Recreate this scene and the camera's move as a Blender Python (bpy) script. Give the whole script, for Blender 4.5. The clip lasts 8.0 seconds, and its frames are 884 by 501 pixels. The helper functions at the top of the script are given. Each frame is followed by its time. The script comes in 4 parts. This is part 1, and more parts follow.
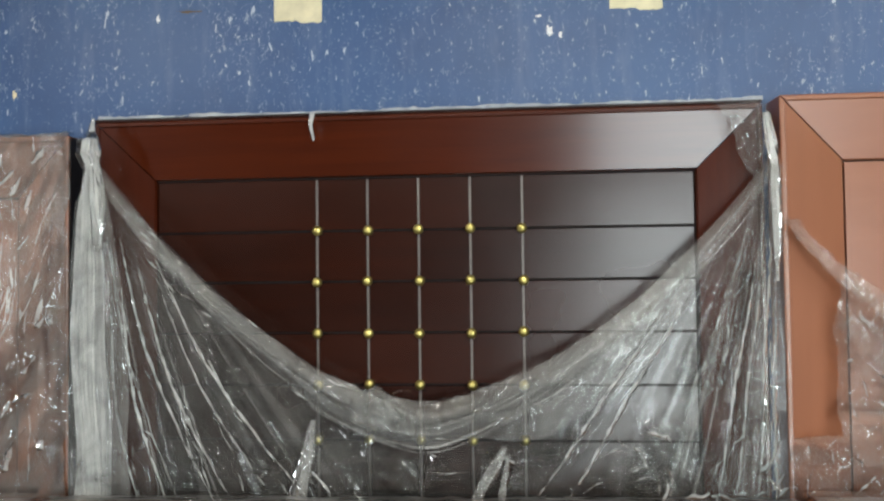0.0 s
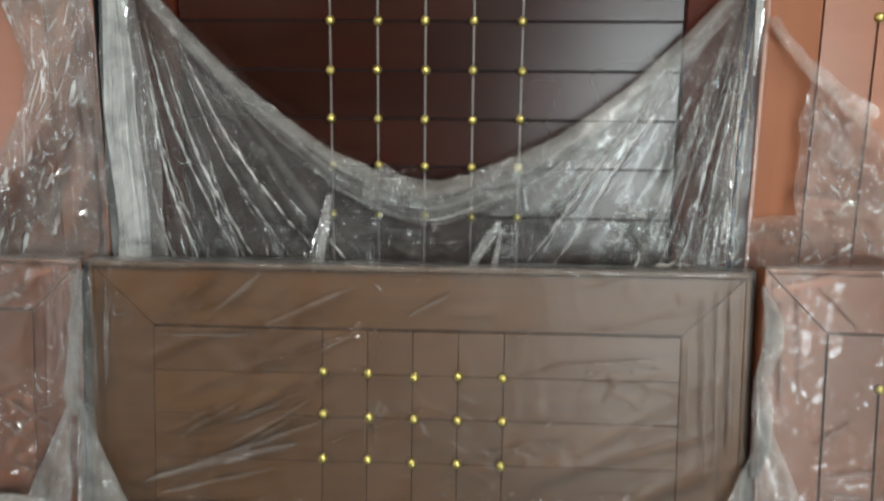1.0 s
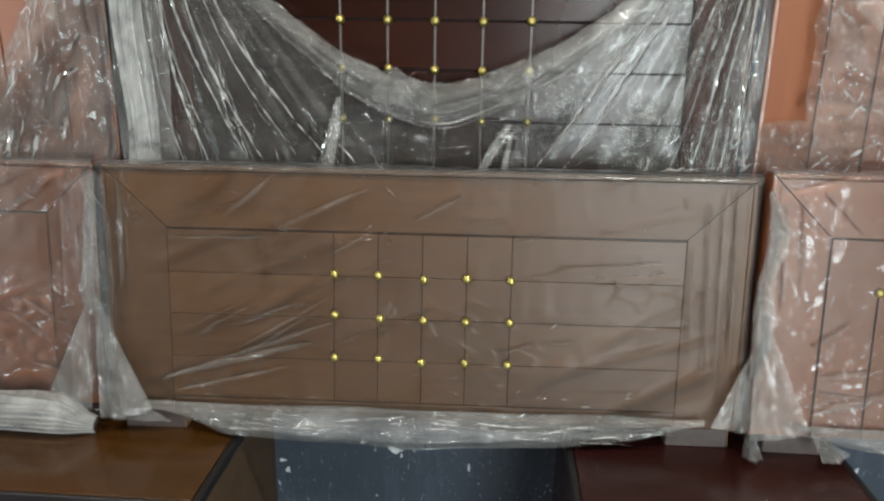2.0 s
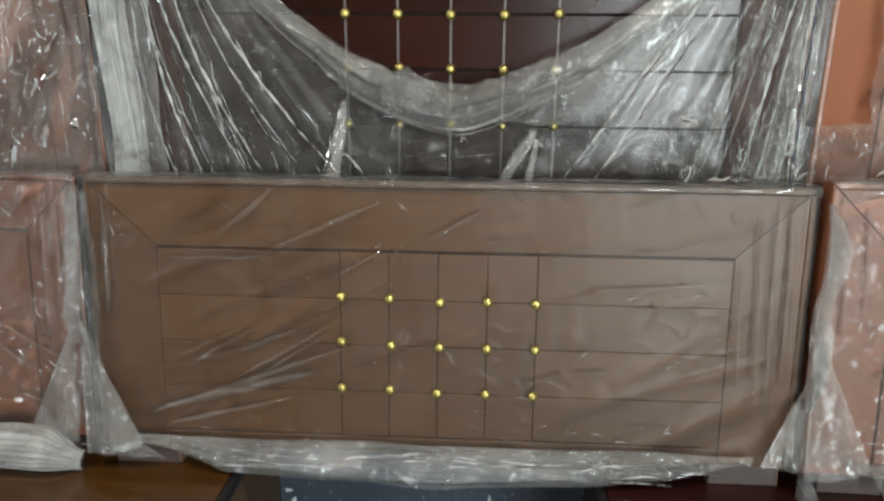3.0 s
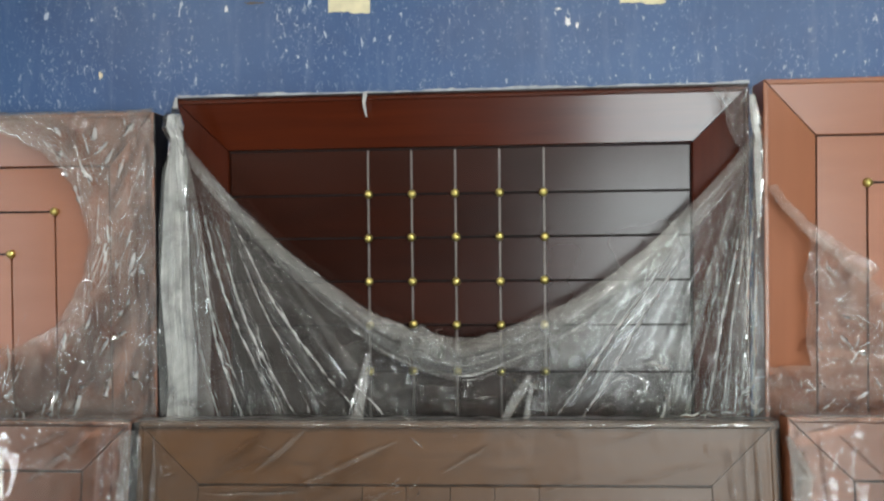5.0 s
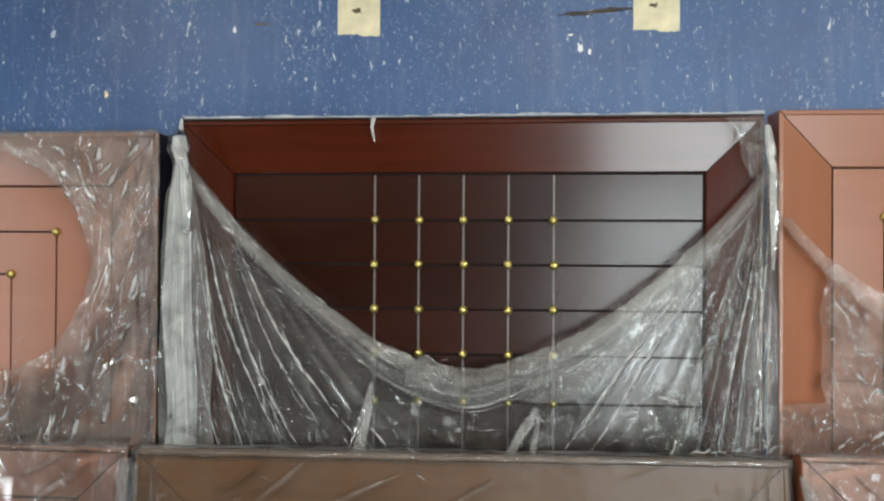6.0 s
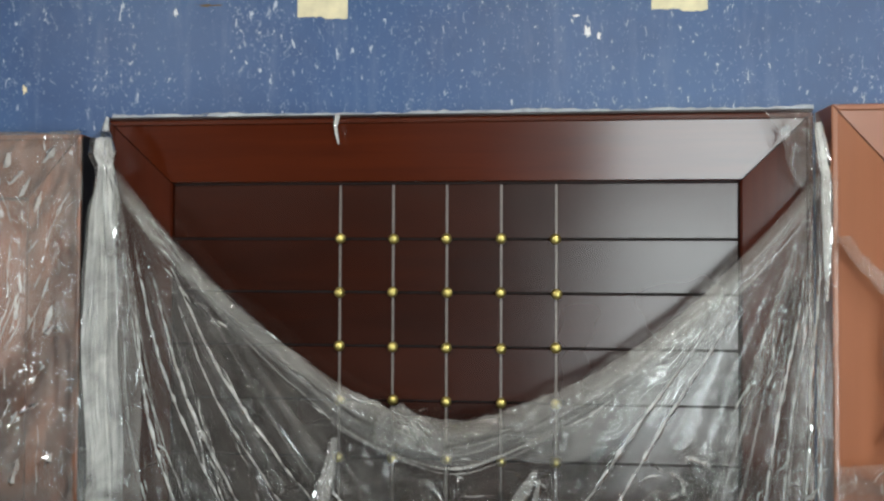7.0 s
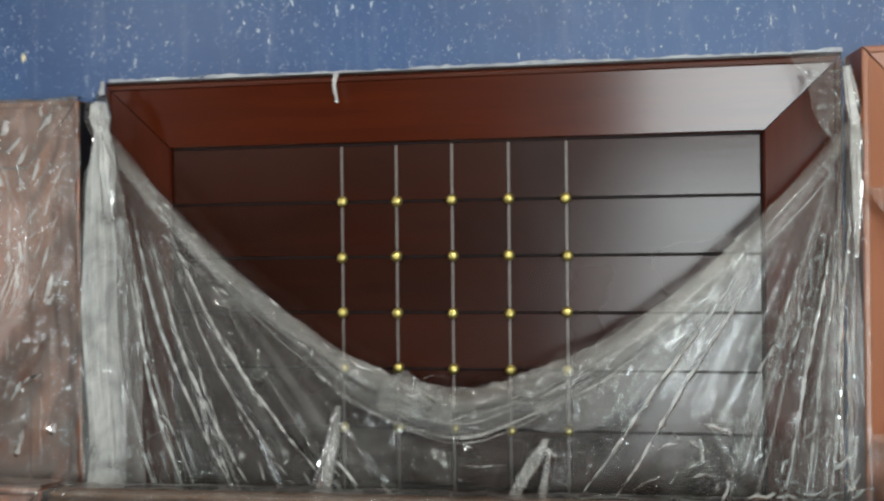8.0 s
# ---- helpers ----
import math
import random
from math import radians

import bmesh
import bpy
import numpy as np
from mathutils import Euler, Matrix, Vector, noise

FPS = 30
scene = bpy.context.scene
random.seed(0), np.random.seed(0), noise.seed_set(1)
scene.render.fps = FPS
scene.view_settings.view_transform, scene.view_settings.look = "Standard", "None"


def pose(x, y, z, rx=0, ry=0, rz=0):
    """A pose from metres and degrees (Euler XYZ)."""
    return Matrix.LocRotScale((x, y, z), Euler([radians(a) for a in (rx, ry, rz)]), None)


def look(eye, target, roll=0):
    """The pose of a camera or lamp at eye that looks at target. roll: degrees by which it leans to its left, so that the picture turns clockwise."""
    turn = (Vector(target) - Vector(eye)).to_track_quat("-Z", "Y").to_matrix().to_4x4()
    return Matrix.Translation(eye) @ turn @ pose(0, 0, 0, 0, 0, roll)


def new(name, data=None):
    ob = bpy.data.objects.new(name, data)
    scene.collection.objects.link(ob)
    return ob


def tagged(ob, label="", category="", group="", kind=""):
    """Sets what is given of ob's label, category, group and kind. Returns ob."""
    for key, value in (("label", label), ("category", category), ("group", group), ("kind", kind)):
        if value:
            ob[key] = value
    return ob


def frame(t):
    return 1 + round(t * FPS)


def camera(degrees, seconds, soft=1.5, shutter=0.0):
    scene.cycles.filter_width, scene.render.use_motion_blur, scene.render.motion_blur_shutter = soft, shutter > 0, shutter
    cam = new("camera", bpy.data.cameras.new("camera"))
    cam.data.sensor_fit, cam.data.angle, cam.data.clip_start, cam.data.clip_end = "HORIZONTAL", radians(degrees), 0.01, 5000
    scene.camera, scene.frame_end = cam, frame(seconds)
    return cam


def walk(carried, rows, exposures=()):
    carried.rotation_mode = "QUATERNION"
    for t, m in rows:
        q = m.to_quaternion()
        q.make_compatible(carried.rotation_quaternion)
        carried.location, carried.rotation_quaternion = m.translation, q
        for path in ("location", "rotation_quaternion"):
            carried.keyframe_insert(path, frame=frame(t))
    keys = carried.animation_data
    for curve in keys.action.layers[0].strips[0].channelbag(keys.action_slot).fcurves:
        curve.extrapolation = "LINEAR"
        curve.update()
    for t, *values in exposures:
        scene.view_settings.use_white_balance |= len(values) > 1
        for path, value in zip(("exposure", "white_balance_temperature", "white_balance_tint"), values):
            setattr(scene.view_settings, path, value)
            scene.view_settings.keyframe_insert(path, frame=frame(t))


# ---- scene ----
cam = camera(61.1, 8.0, soft=2.3, shutter=0.4)
PATH = [
    (0, (0.207, -1.800, 1.763), (0.040, 0.192, 1.827), -0.70),
    (0.2, (0.198, -1.816, 1.766), (0.031, 0.177, 1.788), -0.47),
    (0.5, (0.197, -1.871, 1.752), (0.025, 0.119, 1.659), 0.00),
    (0.8, (0.172, -1.946, 1.676), (0.034, 0.031, 1.411), 0.58),
    (1, (0.186, -1.998, 1.655), (0.051, -0.038, 1.279), 0.63),
    (1.2, (0.180, -2.045, 1.640), (0.062, -0.096, 1.205), 0.86),
    (1.5, (0.178, -2.091, 1.612), (0.062, -0.156, 1.120), 1.20),
    (1.7, (0.173, -2.076, 1.611), (0.052, -0.152, 1.082), 1.08),
    (2.8, (0.150, -1.849, 1.621), (-0.011, 0.043, 0.991), 0.61),
    (3, (0.143, -1.821, 1.629), (-0.025, 0.077, 1.021), 0.29),
    (3.2, (0.130, -1.825, 1.654), (-0.040, 0.086, 1.090), 0.05),
    (3.5, (0.117, -1.873, 1.687), (-0.052, 0.066, 1.230), -0.15),
    (3.8, (0.121, -1.936, 1.694), (-0.051, 0.025, 1.335), -0.35),
    (4, (0.127, -1.994, 1.695), (-0.040, -0.021, 1.410), -0.53),
    (4.2, (0.123, -2.029, 1.691), (-0.033, -0.047, 1.472), -0.69),
    (4.5, (0.120, -2.085, 1.708), (-0.037, -0.096, 1.573), -0.89),
    (5, (0.121, -2.126, 1.733), (-0.030, -0.132, 1.712), -0.61),
    (5.2, (0.122, -2.137, 1.738), (-0.030, -0.143, 1.739), -0.31),
    (6.3, (0.105, -2.008, 1.781), (-0.054, -0.014, 1.801), 0.42),
    (6.5, (0.106, -1.923, 1.788), (-0.045, 0.071, 1.813), 0.28),
    (6.8, (0.130, -1.791, 1.810), (-0.043, 0.201, 1.841), 0.40),
    (7, (0.139, -1.722, 1.812), (-0.035, 0.270, 1.851), 0.25),
    (7.2, (0.161, -1.667, 1.804), (-0.025, 0.324, 1.839), 0.25),
    (7.5, (0.210, -1.614, 1.774), (0.001, 0.375, 1.819), -0.20),
    (7.8, (0.218, -1.612, 1.781), (-0.025, 0.373, 1.783), -0.28),
    (8, (0.197, -1.646, 1.762), (-0.069, 0.337, 1.761), -0.58),
]
walk(cam, [(t, look(eye, target, roll)) for t, eye, target, roll in PATH])

# ---- world and light ----
world = bpy.data.worlds.new("world")
scene.world = world
world.use_nodes = True
wn = world.node_tree.nodes
sky = wn.new("ShaderNodeTexSky")
sky.sky_type, sky.sun_disc, sky.sun_elevation, sky.sun_rotation = "NISHITA", False, radians(38), radians(160)
world.node_tree.links.new(sky.outputs[0], wn["Background"].inputs[0])
wn["Background"].inputs[1].default_value = 0.08

ROOM_L, ROOM_R, ROOM_B, ROOM_H, WALL = -3.4, 3.4, -5.2, 3.1, 0.055
DOOR_L, DOOR_R, DOOR_LOW, DOOR_TOP = 1.10, 3.02, 0.04, 2.55   # wide shop doorway behind the camera


def area_lamp(name, size_x, size_y, watts, colour, m):
    data = bpy.data.lights.new(name, "AREA")
    data.shape, data.size, data.size_y, data.energy, data.color = "RECTANGLE", size_x, size_y, watts, colour
    ob = new(name, data)
    ob.matrix_world = m
    return ob


area_lamp("window_daylight", DOOR_R - DOOR_L, DOOR_TOP - DOOR_LOW, 176, (0.86, 0.97, 1.0),
          look(((DOOR_L + DOOR_R) / 2, ROOM_B + 0.02, (DOOR_LOW + DOOR_TOP) / 2), ((DOOR_L + DOOR_R) / 2, 0, (DOOR_LOW + DOOR_TOP) / 2)))
SIDE_A, SIDE_B, SIDE_LOW, SIDE_TOP = -3.0, -2.6, 0.6, 2.3   # added opening in the unseen west wall, for a lamp that makes film glints
area_lamp("added_side_light", SIDE_B - SIDE_A, SIDE_TOP - SIDE_LOW, 42, (0.95, 0.98, 1.0),
          look((ROOM_L + 0.02, (SIDE_A + SIDE_B) / 2, (SIDE_LOW + SIDE_TOP) / 2), (0, (SIDE_A + SIDE_B) / 2, (SIDE_LOW + SIDE_TOP) / 2)))
TUBES = [(-1.5, -1.7), (0.3, -1.7), (1.9, -1.7)]
for tx, ty in TUBES:
    area_lamp("tube_light", 1.2, 0.05, 33.5, (0.98, 0.94, 0.86), look((tx, ty, ROOM_H - 0.09), (tx, ty, 0)))


# ---- materials ----
def material(name):
    m = bpy.data.materials.new(name)
    m.use_nodes = True
    nt = m.node_tree
    return m, nt, nt.nodes["Principled BSDF"]


def add(nt, kind, **values):
    n = nt.nodes.new(kind)
    for key, v in values.items():
        n.inputs[key].default_value = v
    return n


def coords(nt, scale, use="Object"):
    tc = nt.nodes.new("ShaderNodeTexCoord")
    mp = nt.nodes.new("ShaderNodeMapping")
    mp.inputs["Scale"].default_value = scale
    nt.links.new(tc.outputs[use], mp.inputs["Vector"])
    return mp.outputs[0]


def ramp(nt, fac, stops):
    r = nt.nodes.new("ShaderNodeValToRGB")
    e = r.color_ramp.elements
    while len(e) < len(stops):
        e.new(0.5)
    for el, (p, c) in zip(e, stops):
        el.position, el.color = p, (*c, 1)
    nt.links.new(fac, r.inputs[0])
    return r.outputs[0]


def mixed(nt, fac, a, b, mode="MIX"):
    n = nt.nodes.new("ShaderNodeMix")
    n.data_type, n.blend_type = "RGBA", mode
    for sock, v in ((n.inputs[0], fac), (n.inputs[6], a), (n.inputs[7], b)):
        if isinstance(v, bpy.types.NodeSocket):
            nt.links.new(v, sock)
        else:
            sock.default_value = v
    return n.outputs[2]


def bumped(nt, height, strength, distance=0.002):
    b = add(nt, "ShaderNodeBump", Strength=strength, Distance=distance)
    nt.links.new(height, b.inputs["Height"])
    return b.outputs[0]


def lacquer(name, dark, light, rough, coat, grain=(3.0, 40.0, 40.0), peel=0.10, vary=0.8):
    """Lacquered wood: long grain, patchy stain, faint orange-peel."""
    m, nt, p = material(name)
    g = add(nt, "ShaderNodeTexNoise", Scale=1.0, Detail=6.0, Roughness=0.6, Distortion=0.4)
    nt.links.new(coords(nt, grain), g.inputs["Vector"])
    big = add(nt, "ShaderNodeTexNoise", Scale=2.2, Detail=3.0)
    nt.links.new(coords(nt, (1, 1, 1)), big.inputs["Vector"])
    info = nt.nodes.new("ShaderNodeObjectInfo")
    col = ramp(nt, g.outputs["Fac"], [(0.30, dark), (0.72, light)])
    mean = tuple((a + b) / 2 for a, b in zip(dark, light))
    col = mixed(nt, big.outputs["Fac"], col, (*mean, 1))
    shade = ramp(nt, info.outputs["Random"], [(0.0, (vary,) * 3), (1.0, (1.0, 1.0, 1.0))])
    col = mixed(nt, 1.0, col, shade, "MULTIPLY")
    nt.links.new(col, p.inputs["Base Color"])
    rr = ramp(nt, big.outputs["Fac"], [(0.3, (rough * 0.85,) * 3), (0.7, (rough * 1.2,) * 3)])
    nt.links.new(rr, p.inputs["Roughness"])
    p.inputs["Coat Weight"].default_value = coat
    p.inputs["Coat Roughness"].default_value = rough * 0.6
    peel_tex = add(nt, "ShaderNodeTexNoise", Scale=120.0, Detail=2.0)
    nt.links.new(coords(nt, (1, 1, 1)), peel_tex.inputs["Vector"])
    both = nt.nodes.new("ShaderNodeMath")
    both.operation = "ADD"
    nt.links.new(peel_tex.outputs["Fac"], both.inputs[0])
    nt.links.new(g.outputs["Fac"], both.inputs[1])
    nt.links.new(bumped(nt, both.outputs[0], peel, 0.001), p.inputs["Normal"])
    return m


def plain(name, colour, rough, metal=0.0, bump=0.0, scale=60.0):
    m, nt, p = material(name)
    n = add(nt, "ShaderNodeTexNoise", Scale=scale, Detail=5.0, Roughness=0.6)
    nt.links.new(coords(nt, (1, 1, 1)), n.inputs["Vector"])
    c = ramp(nt, n.outputs["Fac"], [(0.3, tuple(v * 0.82 for v in colour)), (0.7, tuple(min(1, v * 1.12) for v in colour))])
    nt.links.new(c, p.inputs["Base Color"])
    p.inputs["Roughness"].default_value, p.inputs["Metallic"].default_value = rough, metal
    if bump:
        nt.links.new(bumped(nt, n.outputs["Fac"], bump), p.inputs["Normal"])
    return m


def maths(nt, operation, a, b):
    n = nt.nodes.new("ShaderNodeMath")
    n.operation = operation
    for sock, v in zip(n.inputs, (a, b)):
        if isinstance(v, bpy.types.NodeSocket):
            nt.links.new(v, sock)
        else:
            sock.default_value = v
    return n.outputs[0]


def vectors(nt, operation, a, b):
    n = nt.nodes.new("ShaderNodeVectorMath")
    n.operation = operation
    for sock, v in zip(n.inputs, (a, b)):
        if isinstance(v, bpy.types.NodeSocket):
            nt.links.new(v, sock)
        else:
            sock.default_value = v
    return n.outputs["Value"] if operation == "DOT_PRODUCT" else n.outputs[0]


def facets(nt, cell, stretch, tilt):
    """Height of a creased sheet: flat facets, each with a tilt of its own, longer along the folds."""
    p = coords(nt, (1 / cell, stretch / cell, 1), "UV")
    bend = add(nt, "ShaderNodeTexNoise", Scale=0.9, Detail=2.0)
    nt.links.new(p, bend.inputs["Vector"])
    p = vectors(nt, "ADD", p, vectors(nt, "MULTIPLY", vectors(nt, "SUBTRACT", bend.outputs["Color"], (0.5, 0.5, 0.5)), (1.3, 1.3, 0)))
    v = nt.nodes.new("ShaderNodeTexVoronoi")
    v.voronoi_dimensions = "2D"
    v.inputs["Scale"].default_value = 1.0
    nt.links.new(p, v.inputs["Vector"])
    lean = vectors(nt, "MULTIPLY", vectors(nt, "SUBTRACT", v.outputs["Color"], (0.5, 0.5, 0.5)), (1, 1, 0))
    return maths(nt, "MULTIPLY", vectors(nt, "DOT_PRODUCT", lean, vectors(nt, "SUBTRACT", p, v.outputs["Position"])), tilt * cell)


def film_material(name, haze, tint=(0.97, 0.97, 0.96), rough=0.13, ior=1.7, cell=0.035, stretch=0.35, tilt=0.8, cover=0.5, slack=0.22):
    """Thin clear polythene: mostly see-through, a little milky, glossy, with creased facets over a share of it."""
    m, nt, p = material(name)
    nt.nodes.remove(p)
    out = nt.nodes["Material Output"]
    clear = add(nt, "ShaderNodeBsdfTransparent", Color=(*tint, 1))
    milk = add(nt, "ShaderNodeBsdfDiffuse", Color=(0.86, 0.87, 0.84, 1))
    back = add(nt, "ShaderNodeBsdfTranslucent", Color=(0.86, 0.87, 0.84, 1))
    body = add(nt, "ShaderNodeMixShader", Fac=0.3)
    nt.links.new(milk.outputs[0], body.inputs[1])
    nt.links.new(back.outputs[0], body.inputs[2])
    n = add(nt, "ShaderNodeTexNoise", Scale=9.0, Detail=5.0, Roughness=0.6, Distortion=0.8)
    nt.links.new(coords(nt, (1, 1, 1)), n.inputs["Vector"])
    fac = ramp(nt, n.outputs["Fac"], [(0.3, (haze * 0.55,) * 3), (0.75, (min(0.95, haze * 1.7),) * 3)])
    sheet_mix = nt.nodes.new("ShaderNodeMixShader")
    nt.links.new(fac, sheet_mix.inputs[0])
    nt.links.new(clear.outputs[0], sheet_mix.inputs[1])
    nt.links.new(body.outputs[0], sheet_mix.inputs[2])
    where = add(nt, "ShaderNodeTexNoise", Scale=7.0, Detail=3.0, Roughness=0.6)
    nt.links.new(coords(nt, (1, 1, 1), "UV"), where.inputs["Vector"])
    lo = 0.66 - 0.36 * cover
    patchy = ramp(nt, where.outputs["Fac"], [(lo, (0, 0, 0)), (lo + 0.10, (1, 1, 1))])
    height = maths(nt, "ADD", maths(nt, "MULTIPLY", facets(nt, cell, stretch, tilt), patchy), maths(nt, "MULTIPLY", facets(nt, cell * 0.32, stretch * 1.3, tilt * 0.7), patchy))
    height = maths(nt, "ADD", height, facets(nt, cell * 3.0, stretch, tilt * slack))
    normal = bumped(nt, height, 1.0, 1.0)
    gloss = add(nt, "ShaderNodeBsdfGlossy", Color=(1, 1, 1, 1), Roughness=rough)
    fres = add(nt, "ShaderNodeFresnel", IOR=ior)
    nt.links.new(normal, gloss.inputs["Normal"])
    top = nt.nodes.new("ShaderNodeMixShader")
    nt.links.new(fres.outputs[0], top.inputs[0])
    nt.links.new(sheet_mix.outputs[0], top.inputs[1])
    nt.links.new(gloss.outputs[0], top.inputs[2])
    nt.links.new(top.outputs[0], out.inputs["Surface"])
    return m


def blue_paint(name, tones, amounts):
    """Old blue wall paint: clouded, scuffed, with many small white flecks where it has chipped."""
    m, nt, p = material(name)
    big = add(nt, "ShaderNodeTexNoise", Scale=2.6, Detail=6.0, Roughness=0.62)
    nt.links.new(coords(nt, (1, 1, 1.0)), big.inputs["Vector"])
    col = ramp(nt, big.outputs["Fac"], [(0.25, tones[0]), (0.5, tones[1]), (0.78, tones[2])])
    streak = add(nt, "ShaderNodeTexNoise", Scale=1.0, Detail=4.0, Roughness=0.7)
    nt.links.new(coords(nt, (26, 26, 4)), streak.inputs["Vector"])
    worn = ramp(nt, streak.outputs["Fac"], [(0.52, (0, 0, 0)), (0.80, (0.22, 0.22, 0.22))])
    col = mixed(nt, worn, col, (0.22, 0.27, 0.38, 1))
    patch = add(nt, "ShaderNodeTexNoise", Scale=3.4, Detail=2.0)
    nt.links.new(coords(nt, (1.3, 1.3, 0.8)), patch.inputs["Vector"])
    for scale, stretch, lo, hi, amount in ((120.0, 0.40, 0.640, 0.70, amounts[0]), (60.0, 0.45, 0.672, 0.715, amounts[1]), (190.0, 0.7, 0.640, 0.70, amounts[2])):
        fl = add(nt, "ShaderNodeTexNoise", Scale=scale, Detail=2.5, Roughness=0.6, Distortion=0.5)
        nt.links.new(coords(nt, (1, 1, stretch)), fl.inputs["Vector"])
        sm = nt.nodes.new("ShaderNodeMath")
        sm.operation = "MULTIPLY_ADD"
        nt.links.new(patch.outputs["Fac"], sm.inputs[0])
        sm.inputs[1].default_value = 0.16
        nt.links.new(fl.outputs["Fac"], sm.inputs[2])
        sub = nt.nodes.new("ShaderNodeMath")
        sub.operation = "SUBTRACT"
        nt.links.new(sm.outputs[0], sub.inputs[0])
        sub.inputs[1].default_value = 0.085
        f = ramp(nt, sub.outputs[0], [(lo, (0, 0, 0)), (hi, (amount,) * 3)])
        col = mixed(nt, f, col, (0.62, 0.70, 0.80, 1))
    nt.links.new(col, p.inputs["Base Color"])
    p.inputs["Roughness"].default_value = 0.42
    nt.links.new(bumped(nt, streak.outputs["Fac"], 0.25), p.inputs["Normal"])
    return m


M_BLUE = blue_paint("blue_wall_paint", ((0.021, 0.061, 0.164), (0.030, 0.083, 0.208), (0.043, 0.105, 0.238)), (0.30, 0.62, 0.32))
# the blue wall paint again, greyed and darkened for the shade below the boards
M_WALL_SHADE = blue_paint("shaded_blue_wall_paint", ((0.044, 0.058, 0.078), (0.058, 0.074, 0.098), (0.080, 0.096, 0.120)), (0.25, 0.8, 0.2))
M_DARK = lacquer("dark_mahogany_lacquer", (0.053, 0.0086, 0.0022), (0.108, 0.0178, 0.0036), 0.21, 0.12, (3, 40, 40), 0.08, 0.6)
# upright grain, and a darker tone than the top rail
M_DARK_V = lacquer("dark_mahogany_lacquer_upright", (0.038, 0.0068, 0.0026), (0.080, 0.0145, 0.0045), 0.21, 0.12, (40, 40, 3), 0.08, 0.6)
M_PLANK = lacquer("dark_mahogany_planks", (0.016, 0.0040, 0.0020), (0.041, 0.0088, 0.0036), 0.24, 0.05, (3, 40, 40), 0.26, 0.6)
M_BROWN = lacquer("brown_mahogany_lacquer", (0.072, 0.0280, 0.0054), (0.126, 0.0505, 0.0105), 0.48, 0.03)
M_RED = lacquer("reddish_brown_lacquer", (0.275, 0.100, 0.047), (0.36, 0.137, 0.069), 0.34, 0.15, (2, 14, 14), 0.05)
M_RED_V = lacquer("reddish_brown_lacquer_upright", (0.275, 0.100, 0.047), (0.36, 0.137, 0.069), 0.34, 0.15, (14, 14, 2), 0.05)
M_TABLE = lacquer("golden_brown_table_lacquer", (0.040, 0.016, 0.004), (0.11, 0.047, 0.010), 0.22, 0.2, (3, 26, 26))
M_TABLE_RED = lacquer("dark_red_table_lacquer", (0.014, 0.0045, 0.004), (0.034, 0.008, 0.0065), 0.26, 0.15, (3, 26, 26))
M_BEAD = lacquer("near_black_bead", (0.012, 0.004, 0.003), (0.022, 0.006, 0.004), 0.3, 0.1)
M_TABLE_SIDE = plain("brown_side_veneer", (0.085, 0.050, 0.022), 0.55, 0, 0.1, 20)
M_SEAM = plain("brown_seam_stain", (0.055, 0.024, 0.010), 0.7)
M_GROOVE = plain("dark_groove_stain", (0.010, 0.006, 0.005), 0.7)
M_EDGE = plain("black_edge_trim", (0.012, 0.010, 0.010), 0.45)
M_GOLD = plain("polished_brass", (0.60, 0.51, 0.17), 0.42, 1.0, 0.0, 200)
M_STEEL = plain("satin_grey_strip", (0.20, 0.18, 0.17), 0.45, 0.5, 0.0, 90)
M_PALEWOOD = plain("pale_wood", (0.33, 0.20, 0.12), 0.6, 0, 0.2, 30)
M_GREYFOOT = plain("grey_brown_foot_paint", (0.085, 0.062, 0.055), 0.5, 0, 0.1, 40)
M_PAPER = plain("aged_cream_paper", (0.72, 0.65, 0.44), 0.9, 0, 0.2, 18)
M_STAIN = plain("brown_stain", (0.10, 0.07, 0.04), 0.8, 0, 0, 30)
M_CHIP = plain("white_plaster_chip", (0.74, 0.76, 0.78), 0.9, 0, 0.4, 60)
# ceiling out of view, toned down to weaken its reflection in the planks
M_PLASTER = plain("darkened_ceiling_paint", (0.34, 0.32, 0.30), 0.85, 0, 0.1, 8)
M_FLOOR = plain("grey_floor_tile", (0.12, 0.11, 0.10), 0.35, 0, 0.05, 6)
# unseen walls: dimness put into the colour so that the lacquer mirrors little
M_UNSEEN_DARK = plain("darkened_unseen_wall_paint", (0.050, 0.040, 0.036), 0.8, 0, 0.1, 4)
M_WHITE = plain("white_enamel", (0.8, 0.8, 0.78), 0.4)
F_VEIL = film_material("greyish_film", 0.068, rough=0.10, ior=1.5, cell=0.035, stretch=0.12, tilt=1.2, cover=0.28)
F_BAND = film_material("layered_film", 0.14, rough=0.12, ior=1.5, cell=0.040, stretch=0.3, tilt=1.2, cover=0.5)
F_CLEAR = film_material("clear_film", 0.045, rough=0.12, ior=1.34, cell=0.035, stretch=0.14, tilt=1.2, cover=0.18)
F_THREAD = film_material("creased_film_line", 0.22, rough=0.08, ior=1.7, cell=0.030, stretch=0.3, tilt=1.3, cover=0.8)
F_SPOT = film_material("creased_spot_film", 0.015, rough=0.08, ior=1.6, cell=0.040, stretch=0.5, tilt=1.4, cover=0.9)
F_FLAP = film_material("flap_film", 0.12, rough=0.14, ior=1.5, cell=0.040, stretch=0.3, tilt=1.2, cover=0.8)
F_TIGHT = film_material("tight_film", 0.030, rough=0.30, ior=1.21, cell=0.040, stretch=0.5, tilt=1.0, cover=0.06, slack=0.03)
